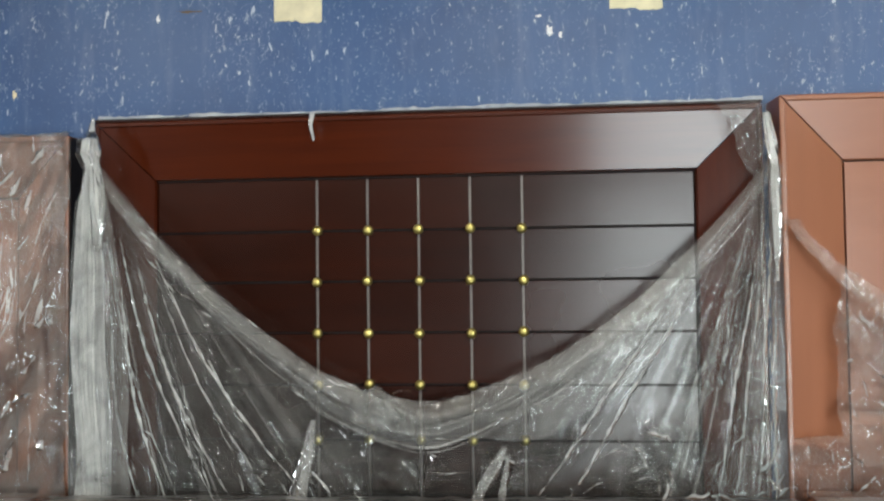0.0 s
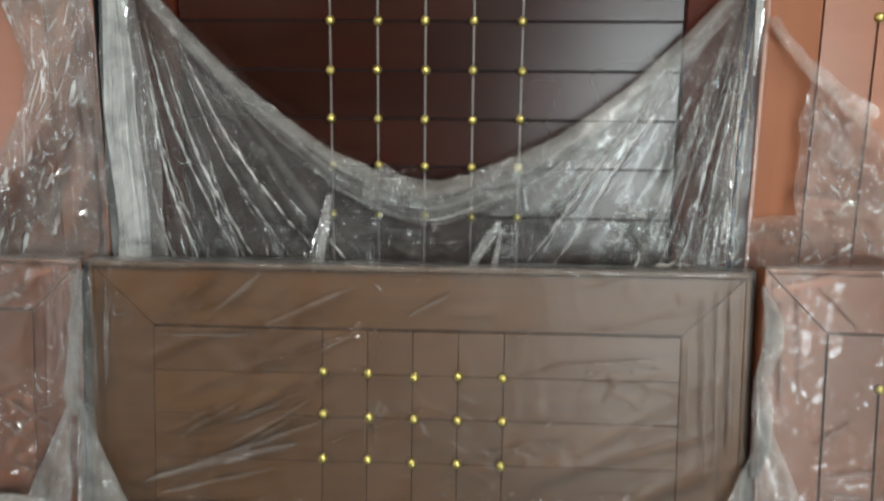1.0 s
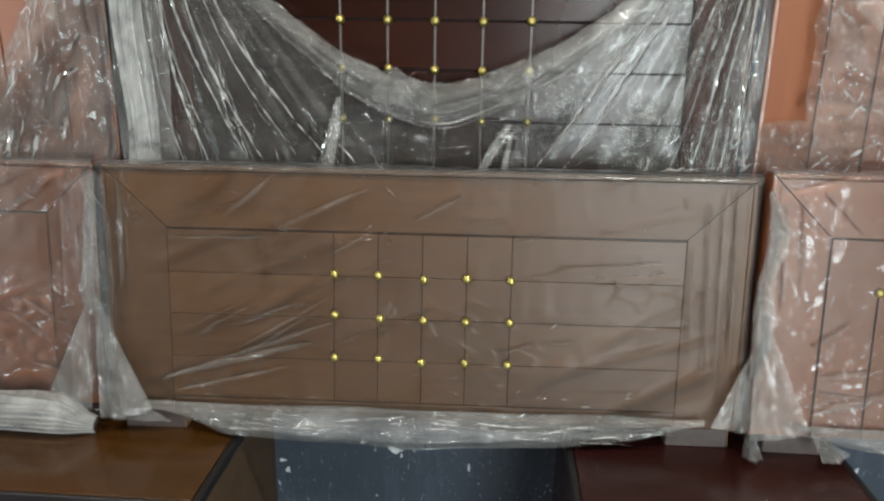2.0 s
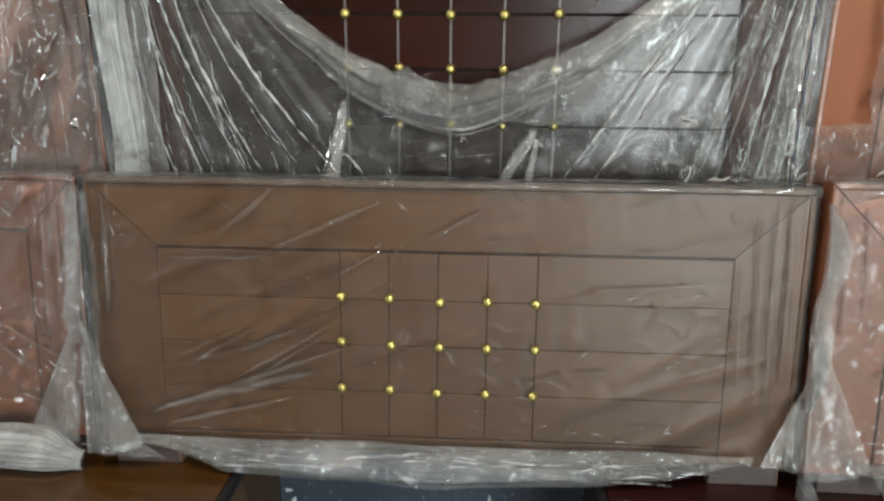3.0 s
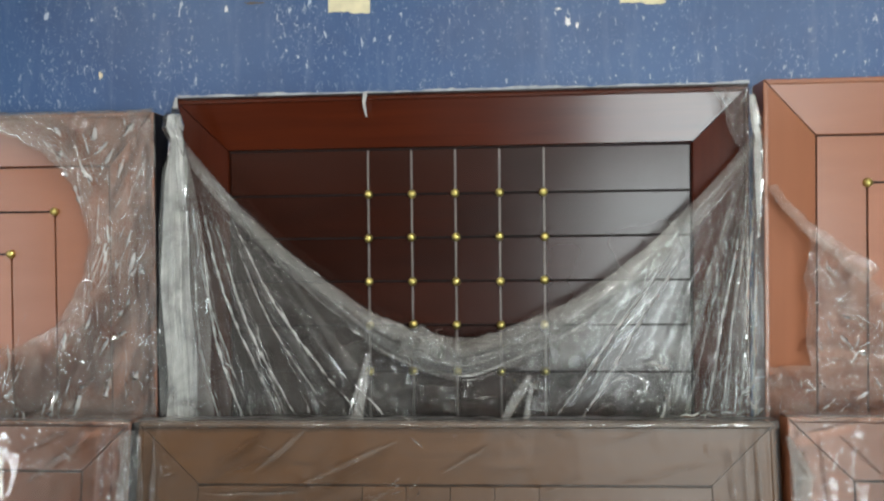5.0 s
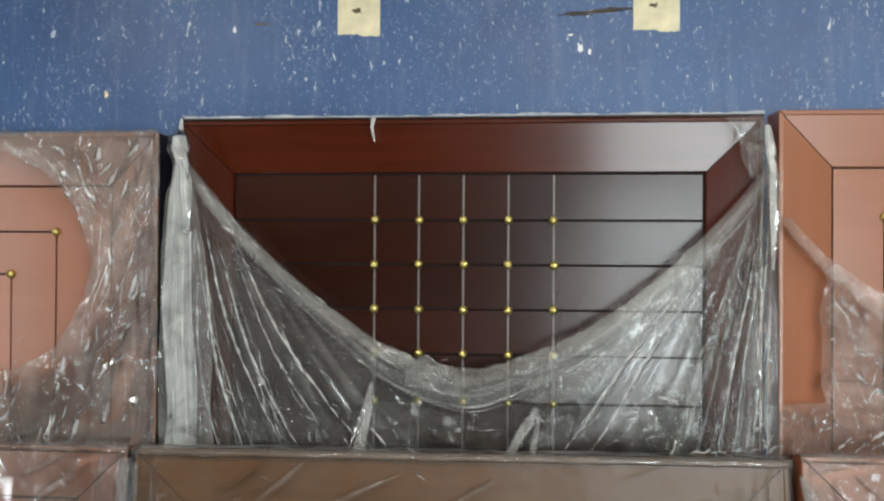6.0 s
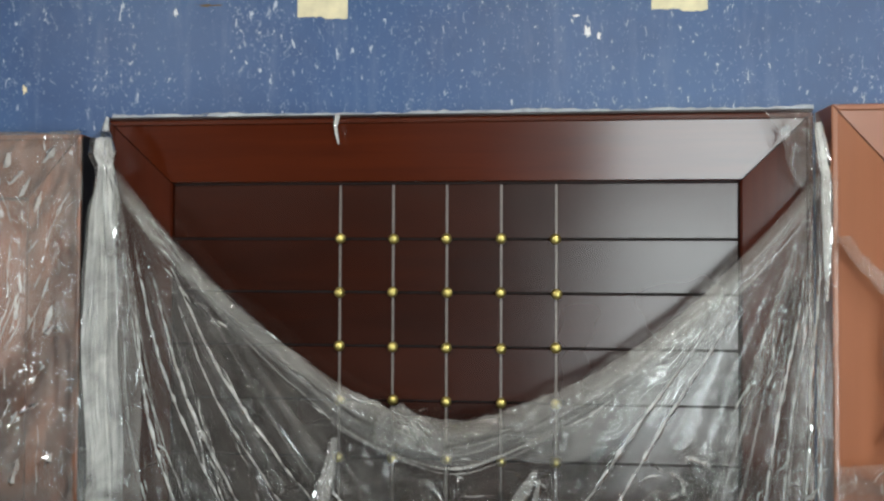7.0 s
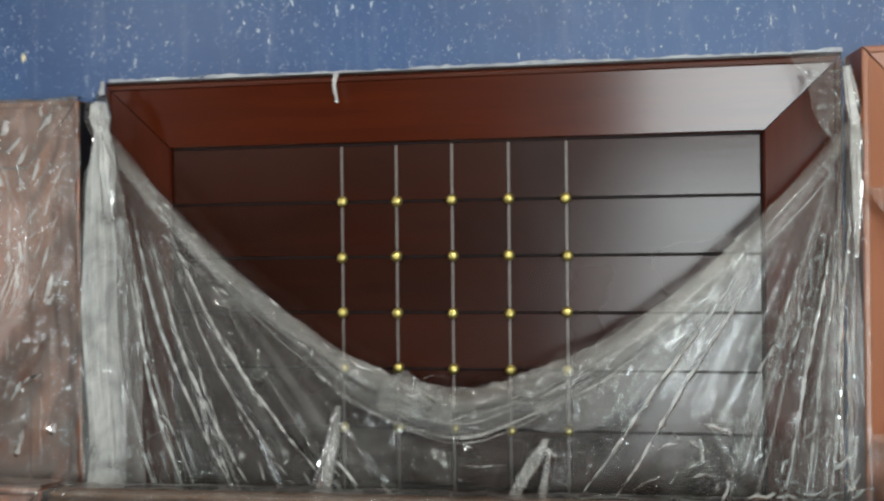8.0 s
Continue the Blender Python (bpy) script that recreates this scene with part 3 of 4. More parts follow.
def middle_headboard_film():
    c = thing("plastic_cover", "torn clear plastic film hanging in a swag over a headboard", "plastic film", pose(0, 0, 0))
    lx, lz, rx, rz = -0.780, 2.06, 0.808, 2.05

    def depth(x, z, s=0.0):
        tl, rl = math.atan2(x - lx, lz - z), math.hypot(x - lx, lz - z)
        tr, rr = math.atan2(rx - x, rz - z), math.hypot(x - rx, rz - z)
        wl = 1 - step(-0.35, 0.10, x)
        wr = step(0.05, 0.40, x)
        wm = max(0.0, 1 - wl - wr)
        def fold(t, r, q):
            near = min(1.0, r * 2.5)
            wave = 0.010 * soft(t * 5, r * 0.6, q) + 0.006 * crease(t * 8, r * 0.5, q + 1)
            sharp = 0.030 * max(0.0, crease(t * 9, r * 0.35, q + 2) - 0.80) + 0.006 * max(0.0, crease(t * 19, r * 0.5, q + 3) - 0.82)
            fine = 0.0012 * soft(t * 14, r * 2.5, q + 4)
            return near * (wave + sharp + fine)
        fan = wl * fold(tl, rl, 1 + s) + wr * fold(tr, rr, 31 + s) + wm * (0.008 * crease(x * 6, z * 8, 6 + s) + 0.012 * max(0, crease(x * 7, z * 16, 7 + s) - 0.7))
        fan += 0.0015 * crease(x * 7 + z * 5, z * 6 - x * 4, 8 + s)
        return -0.046 - fan

    def fan_sheet(px, pz, b0, b1):
        def fn(u, v):
            r = 1 - 0.97 * v
            x, z = px + (b0 + (b1 - b0) * u - px) * r, pz + (1.19 - pz) * r
            return (x, depth(x, z), z)
        return fn
    film_sheet("sheet", fan_sheet(lx, lz, -0.850, 0.34), 420, 130, F_VEIL, c, lambda x, z: z < swag(x) and -0.824 < x < 0.006)
    film_sheet("sheet", fan_sheet(rx, rz, -0.34, 0.850), 420, 130, F_CLEAR, c, lambda x, z: z < swag(x) and 0.002 < x < 0.830)

    def edge_band(width, s, out):
        def fn(u, v):
            x = -0.775 + u * 1.585
            mid = math.exp(-(x / 0.35) ** 2)
            z = swag(x) + 0.012 * crease(x * 14, s, s) * mid * v - (1 - v) * width * (0.6 + 0.6 * mid + 1.1 * step(0.10, 0.32, x) * (1 - step(0.45, 0.78, x))) * (1 + 0.25 * soft(x * 5, 1, s))
            y = -0.062 - out * math.sin(math.pi * v) - 0.007 * crease(v * 2.2 + x * 1.5, x * 5, s) - 0.002 * crease(x * 40, v * 6, s + 1)
            return (x, min(y, depth(x, z) - 0.002), z)
        return fn
    film_sheet("rolled_edge", edge_band(0.088, 11, 0.014), 260, 14, F_BAND, c, None, "folded film edge")
    film_sheet("rolled_edge", edge_band(0.052, 17, 0.022), 260, 10, F_CLEAR, c, None, "folded film edge")

    # long strands of folded film that follow the edge
    def strand(xa, xb, off, width, seed):
        def fn(u, v):
            x = xa + (xb - xa) * u
            drop = off * (0.55 + 0.45 * math.exp(-(x / 0.4) ** 2)) * (1 + 0.3 * soft(x * 3, 2, seed)) + 0.004 * soft(x * 12, 1, seed)
            z = swag(x) - drop + (v - 0.5) * width * (0.5 + abs(soft(x * 6, 4, seed)) * 1.6)
            return (x, min(depth(x, z), -0.062) - 0.020 - 0.004 * math.sin(math.pi * v) - 0.002 * crease(x * 9, v, seed), z)
        return fn
    for k, (xa, xb, off, width) in enumerate(((-0.76, 0.02, 0.036, 0.006), (-0.45, 0.30, 0.085, 0.006), (-0.12, 0.42, 0.055, 0.005), (0.02, 0.79, 0.040, 0.005), (0.16, 0.76, 0.095, 0.007), (-0.25, 0.24, 0.105, 0.004))):
        film_sheet("strand", strand(xa, xb, off, width, 300 + k), 150, 3, F_THREAD, c)

    # crumpled tuft on the lowest part of the edge
    def tuft(k):
        def fn(u, v):
            x = -0.150 + 0.170 * u
            z = 1.425 - 0.03 * u + v * (0.095 - 0.04 * u + 0.018 * crease(u * 3, 1, 71 + k)) * math.sin(math.pi * min(0.97, 0.05 + u)) ** 0.6
            return (x + 0.006 * soft(u * 5, v * 5, 73 + k), -0.078 - 0.006 * k - 0.010 * crease(u * 3, v * 3, 75 + k) - 0.003 * crease(u * 9, v * 8, 76 + k), z)
        return fn
    for k in range(2):
        film_sheet("crumpled_tuft", tuft(k * 3), 50, 36, F_CRISP, c)

    # pleats that fan out from the two tied corners
    def pleat_fan(px, pz, b0, b1, seed, zb, start):
        def fn(u, v):
            bx = b0 + (b1 - b0) * u
            r = start + (1 - start) * (1 - v)
            x, z = px + (bx - px) * r + 0.016 * soft(v * 2.5, seed, seed) * r, pz + (zb - pz) * r
            z = min(z, swag(x))
            return (x, depth(x, z) - 0.004 - 0.007 * math.sin(math.pi * u) * r - 0.0015 * crease(u * 2, v * 6, seed), z)
        return fn
    rnd = random.Random(5)
    for px, pz, lo, hi, n in ((lx, lz, -0.67, -0.14, 6), (rx, rz, 0.50, 0.79, 6)):
        for k in range(n):
            b = lo + (hi - lo) * (k + rnd.uniform(0.1, 0.9)) / n
            broad = rnd.random() < 0.3
            w = rnd.uniform(0.025, 0.055) if broad else rnd.uniform(0.003, 0.009)
            film_sheet("pleat", pleat_fan(px, pz, b, b + w, b * 50 + k, rnd.choice((1.19, 1.19, 1.19, 1.30)), rnd.choice((0.06, 0.10, 0.25, 0.40))), 6 if broad else 4, 60,
                       F_CLEAR if broad else F_THREAD, c)

    # crumpled spots where the film is creased across its folds
    def crumple(cx, cz, wx, wz, seed, mat, tilt):
        def fn(u, v):
            a, b = (u - 0.5) * wx, (v - 0.5) * wz
            x, z = cx + a + tilt * b, cz + b
            fade = math.sin(math.pi * u) * math.sin(math.pi * v)
            y = min(depth(x, z), -0.050) - 0.006 - fade * (0.040 * max(0, crease(u * 2.4 + v * 1.5, v * 1.2, seed) - 0.62) + 0.030 * max(0, crease(u * 3.5 - v * 2, v * 2 + u, seed + 1) - 0.66))
            return (x, y, z)
        film_sheet("crumple", fn, 60, 60, mat, c, lambda x, z: ((x - cx - tilt * (z - cz)) / wx) ** 2 + ((z - cz) / wz) ** 2 < 0.20 + 0.10 * soft(x * 22, z * 22, seed + 2))
    for k, (cx, cz, wx, wz, tilt) in enumerate(((0.56, 1.35, 0.16, 0.20, 0.3), (0.47, 1.27, 0.18, 0.13, 0.4), (0.60, 1.26, 0.12, 0.12, 0.0), (0.70, 1.30, 0.12, 0.24, -0.4), (0.77, 1.40, 0.10, 0.30, -0.1),
                                                (0.34, 1.36, 0.11, 0.13, 0.7), (-0.06, 1.30, 0.30, 0.08, 0.0), (0.20, 1.30, 0.12, 0.16, 0.5), (-0.34, 1.34, 0.16, 0.07, 0.2), (-0.58, 1.27, 0.12, 0.12, -0.4),
                                                (-0.46, 1.52, 0.12, 0.10, -0.6), (0.76, 1.70, 0.08, 0.26, 0.1), (0.66, 1.55, 0.12, 0.20, 0.5))):
        crumple(cx, cz, wx, wz, 500 + k * 3, F_SPOT, tilt)

    # hard creases with glints in their white colour: down the two fans, along the folded edge, and kinks across the
    # slack parts
    rnd = random.Random(11)
    lift = lambda x, z: min(depth(x, z), -0.060) - 0.018
    fine, broad = [], []
    for px, pz, lo, hi, n in ((lx, lz, -0.70, -0.16, 12), (rx, rz, 0.50, 0.80, 16)):
        for k in range(n):
            bx = rnd.uniform(lo, hi)
            a = math.atan2(1.19 - pz, bx - px)
            full = (pz - 1.19) / -math.sin(a)
            r = full * rnd.uniform(0.30, 0.86) if px < 0 else full * rnd.uniform(0.10, 0.80)
            x, z = px + math.cos(a) * r, pz + math.sin(a) * r
            length = min(rnd.uniform(0.05, 0.24), (z - 1.20) / -math.sin(a))
            if z < swag(x) - 0.03 and length > 0.03:
                fine.append((x, z, a, length, rnd.uniform(0.0018, 0.0044), 0.40, 0.5 * length / full if px < 0 else 0))
    for k in range(46):
        x = rnd.choice((rnd.uniform(-0.70, -0.02), rnd.uniform(-0.70, -0.25), rnd.uniform(0.0, 0.66)))
        slope = math.atan2(swag(x + 0.01) - swag(x - 0.01), 0.02)
        drop = rnd.choice((0.004, 0.036, 0.042, 0.075)) + rnd.uniform(-0.006, 0.006)
        fine.append((x, swag(x) - drop, slope, rnd.uniform(0.015, 0.09), rnd.uniform(0.0016, 0.0048), 0.5))
    for cx, cz, sx, sz, n in ((0.52, 1.33, 0.10, 0.08, 16), (0.74, 1.38, 0.06, 0.14, 16), (0.72, 1.26, 0.07, 0.05, 12), (-0.06, 1.29, 0.16, 0.04, 12), (0.22, 1.31, 0.07, 0.06, 12), (-0.34, 1.33, 0.09, 0.04, 8), (-0.05, 1.46, 0.06, 0.03, 14), (0.36, 1.30, 0.05, 0.07, 8), (-0.66, 1.30, 0.04, 0.08, 6)):
        for k in range(n):
            x, z = cx + rnd.uniform(-sx, sx), cz + rnd.uniform(-sz, sz)
            if z < swag(x) + 0.02 and z > 1.20:
                (broad if rnd.random() < 0.3 else fine).append((x, z, rnd.choice((-1.1, -0.9, 0.9, 2.2, 0.1)) + rnd.uniform(-0.4, 0.4), rnd.uniform(0.02, 0.075), rnd.uniform(0.0016, 0.0042), 1.2))
    broad = [(x, z, a, length, w * 3.2, wander) for x, z, a, length, w, wander, *_ in broad]
    glint_creases("glint_creases", c, F_GLINT, fine, lift)
    glint_creases("broad_glint_creases", c, F_MILKY, broad, lift)
    # the long main folds, each a part whose white stands for its highlight, that runs from a tied corner to the bottom
    for px, pz, bases in ((lx, lz, (-0.650, -0.575, -0.548, -0.455, -0.405, -0.290, -0.205)), (rx, rz, (0.22, 0.30, 0.655, 0.700, 0.752, 0.795))):
        for k, bx in enumerate(bases):
            a = math.atan2(1.20 - pz, bx - px)
            full = (pz - 1.20) / -math.sin(a)
            r = rnd.uniform(0.16, 0.42)
            glint_creases("main_fold_highlight", c, F_MILKY, [(px + math.cos(a) * r * full, pz + math.sin(a) * r * full - 0.02, a, full * (0.96 - r), rnd.uniform(0.004, 0.009), 0.14, 0.30 if px < 0 else -0.12)], lift, "long standing fold, its highlight put in as white")

    # gathered column below the knot
    def column(s, x0, x1, out):
        def fn(u, v):
            z = 1.20 + v * 0.83
            t = 1 - v
            half = np.interp(t, (0, 0.02, 0.10, 0.3, 1), (0.004, 0.012, 0.034, 0.060, 0.075))
            mid = np.interp(t, (0, 1), (-0.775, -0.752)) + 0.012 * soft(v * 3, 1, s) * t
            x = mid + (x0 + u * (x1 - x0)) * half * (1 + 0.22 * soft(v * 4, u * 2, s + 2))
            y = -0.078 - out - 0.012 * crease(u * 3.5, v * 0.8, s) - 0.02 * max(0, crease(u * 9, v * 1.2, s + 1) - 0.6)
            return (x, y, z)
        return fn
    for s, x0, x1, out, mt in ((21, -1.1, 1.10, 0.006, F_HEM), (25, -0.75, 0.42, 0.014, F_MILKY), (28, -0.40, 0.15, 0.022, F_KNOT)):
        film_sheet("gathered_strip", column(s, x0, x1, out), 70, 110, mt, c, None, "milky gathered film")
    bunch("knot", lerp_path([(-0.781, -0.075, 2.150, 0.003), (-0.783, -0.078, 2.118, 0.008), (-0.786, -0.085, 2.098, 0.022), (-0.785, -0.09, 2.062, 0.028),
                             (-0.777, -0.09, 2.033, 0.020), (-0.773, -0.09, 2.012, 0.019), (-0.772, -0.088, 1.965, 0.026), (-0.770, -0.086, 1.90, 0.020), (-0.768, -0.084, 1.80, 0.003)][::-1]), F_KNOT, c, 2.6, 31, 48, 60, 0.7, 0.6)
    # cover of the upper corner at the other end
    def corner(u, v):
        a = np.interp(v, (0, 0.3, 0.75, 1), (0.775, 0.735, 0.725, 0.685)) + 0.012 * soft(v * 5, 1, 43)
        x = a + u * (np.interp(v, (0, 0.8, 1), (0.814, 0.812, 0.795)) - a)
        z = 1.97 + v * (0.176 + 0.012 * soft(u * 3, 2, 44))
        y = -0.060 - 0.006 * crease(u * 4, v * 4, 41) - 0.003 * crease(u * 11, v * 9, 42)
        return (x, y, z)
    film_sheet("corner_wrap", corner, 40, 50, F_CRISP, c)
    bunch("corner_gather", lerp_path([(0.812, -0.075, 1.74, 0.003), (0.812, -0.078, 1.90, 0.011), (0.810, -0.078, 2.01, 0.011), (0.806, -0.07, 2.06, 0.012), (0.800, -0.062, 2.12, 0.008)]), F_MILKY, c, 2.0, 43)

    def stile_folds(u, v):
        z = 1.20 + v * 0.80
        a = np.interp(v, (0, 0.45, 1), (0.668, 0.735, 0.79))
        x = a + u * (0.832 - a)
        return (x, -0.080 - 0.010 * crease(u * 4 + v, v * 1.6, 45) - 0.005 * crease(u * 10, v * 6, 46), z)
    film_sheet("side_folds", stile_folds, 60, 110, F_CLEAR, c)

    # wisps along the top edge
    def top_wisp(u, v):
        x = -0.795 + u * 1.60
        h = 0.003 + 0.006 * max(0, soft(x * 7, 3, 51) + 0.3) + 0.004 * max(0, crease(x * 25, 3, 54))
        return (x, -0.031 + 0.004 * crease(x * 20, v * 2, 52), 2.1565 + v * h)
    film_sheet("top_wisp", top_wisp, 320, 4, F_MILKY, c)
    bunch("hanging_tail", lerp_path([(-0.242, -0.060, 2.085, 0.002), (-0.247, -0.062, 2.11, 0.005), (-0.249, -0.062, 2.125, 0.004), (-0.246, -0.058, 2.150, 0.008)]), F_MILKY, c, 2, 55, 14, 16)
    # upright pleats near the lower edge
    for path, seed in (([(-0.292, -0.085, 1.20, 0.026), (-0.275, -0.085, 1.27, 0.020), (-0.255, -0.085, 1.35, 0.014), (-0.240, -0.085, 1.43, 0.006)], 61),
                       ([(0.115, -0.085, 1.21, 0.012), (0.145, -0.085, 1.27, 0.012), (0.175, -0.085, 1.32, 0.014), (0.20, -0.085, 1.37, 0.006)], 63),
                       ([(0.19, -0.083, 1.21, 0.007), (0.195, -0.083, 1.27, 0.008), (0.21, -0.083, 1.35, 0.005)], 65)):
        bunch("pleat", lerp_path(path), F_BAND, c, 1.8, seed, 30, 50, 0.4, 0.6)
    return c


middle_headboard_film()


def wrapped_footboard(label, board_m, x0, x1, height, sag, seed, mat, streak, wrinkle=1.0):
    """Film drawn tight over a footboard, its top edge included, with a slack hem below."""
    c = thing("plastic_cover", label, "plastic film", board_m)

    def face(u, v):
        x = x0 + u * (x1 - x0)
        if v > 0.94:
            a = (v - 0.94) / 0.06
            return (x, -0.019 + a * 0.07, height + 0.006 + 0.004 * crease(x * 10, a, seed))
        z = 0.075 + (height + 0.004 - 0.075) * v / 0.94
        edge = max(0.0, 1 - (height - z) / 0.06)
        side = max(0, 1 - (x - x0) / 0.10, 1 - (x1 - x) / 0.13)
        where = step(-0.05, 0.35, soft(x * 2.3, z * 3.1, seed + 13))
        y = -0.016 - 0.0010 * crease((x * 0.6 - z) * streak, (x + z) * 1.3, seed + 1) - 0.0006 * crease(x * 16, z * 13, seed + 2)
        y -= 0.022 * where * wrinkle * max(0.0, crease((z - x * 0.45) * streak * 1.6, (x * 0.9 + z * 0.45) * 1.5, seed + 14) - 0.72)
        y -= 0.009 * wrinkle * max(0.0, crease(x * 13 + z * 7, z * 24 - x * 5, seed + 15) - 0.72) * step(0.12, 0.45, soft(x * 4, z * 5, seed + 16))
        y -= side * 0.006 * crease(x * 55, z * 1.2, seed + 3) + edge * 0.0015 * crease(x * 13, z * 5, seed + 4)
        y -= 0.006 * max(0, soft(x * 11, z * 11, seed + 5) - 0.35)
        return (x, y, z)
    film_sheet("sheet", face, 400, 170, mat, c)

    def edge_roll(u, v):
        x = x0 + u * (x1 - x0)
        a = v * math.pi * 0.9
        return (x, -0.012 - 0.011 * math.sin(a) - 0.002 * crease(x * 20, v, seed + 6), height - 0.006 - 0.011 * math.cos(a) + 0.002 * crease(x * 14, v * 2, seed + 7))
    film_sheet("top_crease", edge_roll, 240, 8, F_CRISP, c)

    def hem(k):
        def fn(u, v):
            x = x0 + 0.10 + u * (x1 - x0 - 0.20)
            s = math.sin(math.pi * u) ** 0.8
            zt = 0.092 + 0.010 * soft(x * 4, 1, seed + 8)
            ends = step(0.0, 0.16, u) * (1 - step(0.84, 1.0, u))
            zb = zt - 0.020 - (0.030 + sag * s) * ends + 0.008 * soft(x * 6, 2, seed + 9)
            z = zb + (zt - zb) * v
            y = -0.022 - (0.006 + 0.036 * s * ends) * math.sin(math.pi * min(1, v + 0.12)) - 0.008 * crease(v * 3.2, x * 2.0, seed + 10 + k) - 0.004 * crease(v * 9, x * 5, seed + 12 + k) - k * 0.006
            return (x, y, z)
        return fn
    film_sheet("slack_hem", hem(0), 260, 30, F_HEM, c, None, "milky folded hem")
    film_sheet("slack_hem", hem(1), 260, 30, F_HEM, c, None, "milky folded hem")
    return c


middle_cover = wrapped_footboard("clear film drawn tight over a brown footboard", pose(-0.009, -0.217, TOP, -6.5, 0, 1.7), -0.852, 0.852, 0.728, 0.050, 70, F_TIGHT, 5)
left_cover = wrapped_footboard("wrinkled clear film over a reddish footboard", pose(-0.893 - 0.83, -0.215, TOP, -6.5, 0, 0), -0.836, 0.836, 0.724, 0.02, 90, F_WRINKLED, 8, 1.8)
right_cover = wrapped_footboard("wrinkled clear film over an orange-brown footboard", pose(0.862 + 0.83, -0.205, TOP, -6.5, 0, 0), -0.836, 0.836, 0.747, 0.02, 110, F_WRINKLED, 8, 1.8)


def flap(parent, a, b, d, seed, mat, out=0.03):
    """A hanging three-cornered end of film; a is the upper point, b and d the lower ones (x, y, z in the cover's own space)."""
    def fn(u, v):
        lo = [b[i] + (d[i] - b[i]) * u for i in range(3)]
        p = [lo[i] + (a[i] - lo[i]) * v for i in range(3)]
        w = 1 - v
        p[1] -= w * (out * math.sin(math.pi * u) * 0.5 + 0.014 * crease(u * 1.6 + v * 0.6, v * 0.8, seed)) + 0.003 * crease(u * 4 + v * 2, v * 4, seed + 1) + 0.012 * w * max(0.0, crease(u * 3, v * 0.8, seed + 3) - 0.7)
        p[2] += 0.004 * crease(u * 5, 2, seed + 2) * w
        return tuple(p)
    return film_sheet("flap", fn, 36, 60, mat, parent, None, "milky film flap")


for k, mt in ((0, F_FLAP), (1, F_FLAP)):
    flap(middle_cover, (-0.872, -0.030, 0.40), (-0.862, -0.045, 0.045), (-0.722, -0.040, 0.070), 130 + k * 5, mt, 0.02 + 0.02 * k)
    flap(middle_cover, (0.868, -0.030, 0.30), (0.762, -0.040, 0.078), (0.872, -0.045, 0.072), 140 + k * 5, mt, 0.02 + 0.02 * k)
    flap(left_cover, (0.812, -0.030, 0.37), (0.690, -0.045, 0.080), (0.815, -0.040, 0.055), 150 + k * 5, mt, 0.02 + 0.02 * k)
    flap(right_cover, (-0.838, -0.030, 0.42), (-0.842, -0.045, 0.055), (-0.690, -0.045, 0.085), 160 + k * 5, mt, 0.02 + 0.02 * k)
# ends of film hanging below the feet
flap(right_cover, (-0.690, -0.05, 0.085), (-0.660, -0.075, 0.012), (-0.600, -0.075, 0.045), 170, F_FLAP)
flap(middle_cover, (0.860, -0.035, 0.13), (0.845, -0.065, 0.006), (0.895, -0.065, 0.004), 173, F_FLAP)
flap(middle_cover, (-0.752, -0.030, 0.078), (-0.835, -0.030, 0.032), (-0.668, -0.034, 0.036), 176, F_FLAP, 0.01)

# twisted ribbons between neighbouring boards
def fold_line(cover, xa, za, xb, zb, width, seed, mat):
    """A narrow standing fold in a tight cover."""
    dx, dz = xb - xa, zb - za
    n = math.hypot(dx, dz)

    def fn(u, v):
        w = width * (0.25 + 0.75 * math.sin(math.pi * u) ** 0.7) * (1 + 0.4 * soft(u * 6, 1, seed))
        a = (v - 0.5) * w + 0.004 * soft(u * 4, 3, seed)
        return (xa + dx * u - dz / n * a, -0.021 - 0.006 * math.sin(math.pi * v) - 0.002 * crease(u * 6, v * 2, seed + 1), za + dz * u + dx / n * a)
    film_sheet("fold", fn, 60, 6, mat, cover)


FOLDS = [
    (middle_cover, ((-0.70, 0.150, -0.22, 0.330, 0.014), (-0.69, 0.160, -0.30, 0.265, 0.022), (-0.66, 0.120, -0.35, 0.200, 0.012), (-0.52, 0.60, -0.38, 0.715, 0.016), 
                    (-0.02, 0.60, 0.10, 0.665, 0.012), (0.700, 0.25, 0.690, 0.55, 0.006), (0.742, 0.20, 0.728, 0.66, 0.008), (0.772, 0.20, 0.762, 0.68, 0.010), (0.803, 0.28, 0.793, 0.69, 0.012),
                    (-0.80, 0.40, -0.795, 0.69, 0.016), (-0.66, 0.54, -0.40, 0.546, 0.008), (0.35, 0.485, 0.62, 0.505, 0.007), (-0.25, 0.50, -0.14, 0.565, 0.008))),
    (left_cover, ((0.55, 0.56, 0.72, 0.68, 0.022), (0.52, 0.64, 0.66, 0.70, 0.014), (0.58, 0.31, 0.70, 0.23, 0.012), (0.62, 0.35, 0.76, 0.27, 0.010), (0.64, 0.17, 0.80, 0.13, 0.012), (0.74, 0.30, 0.75, 0.66, 0.010), (0.79, 0.35, 0.795, 0.69, 0.014))),
    (right_cover, ((-0.79, 0.66, -0.78, 0.40, 0.012), (-0.75, 0.70, -0.735, 0.45, 0.010), (-0.69, 0.30, -0.60, 0.37, 0.012), (-0.67, 0.22, -0.52, 0.245, 0.016), (-0.65, 0.13, -0.40, 0.205, 0.026), (-0.70, 0.70, -0.60, 0.60, 0.008), (-0.66, 0.18, -0.56, 0.17, 0.010))),
]
rnd = random.Random(53)
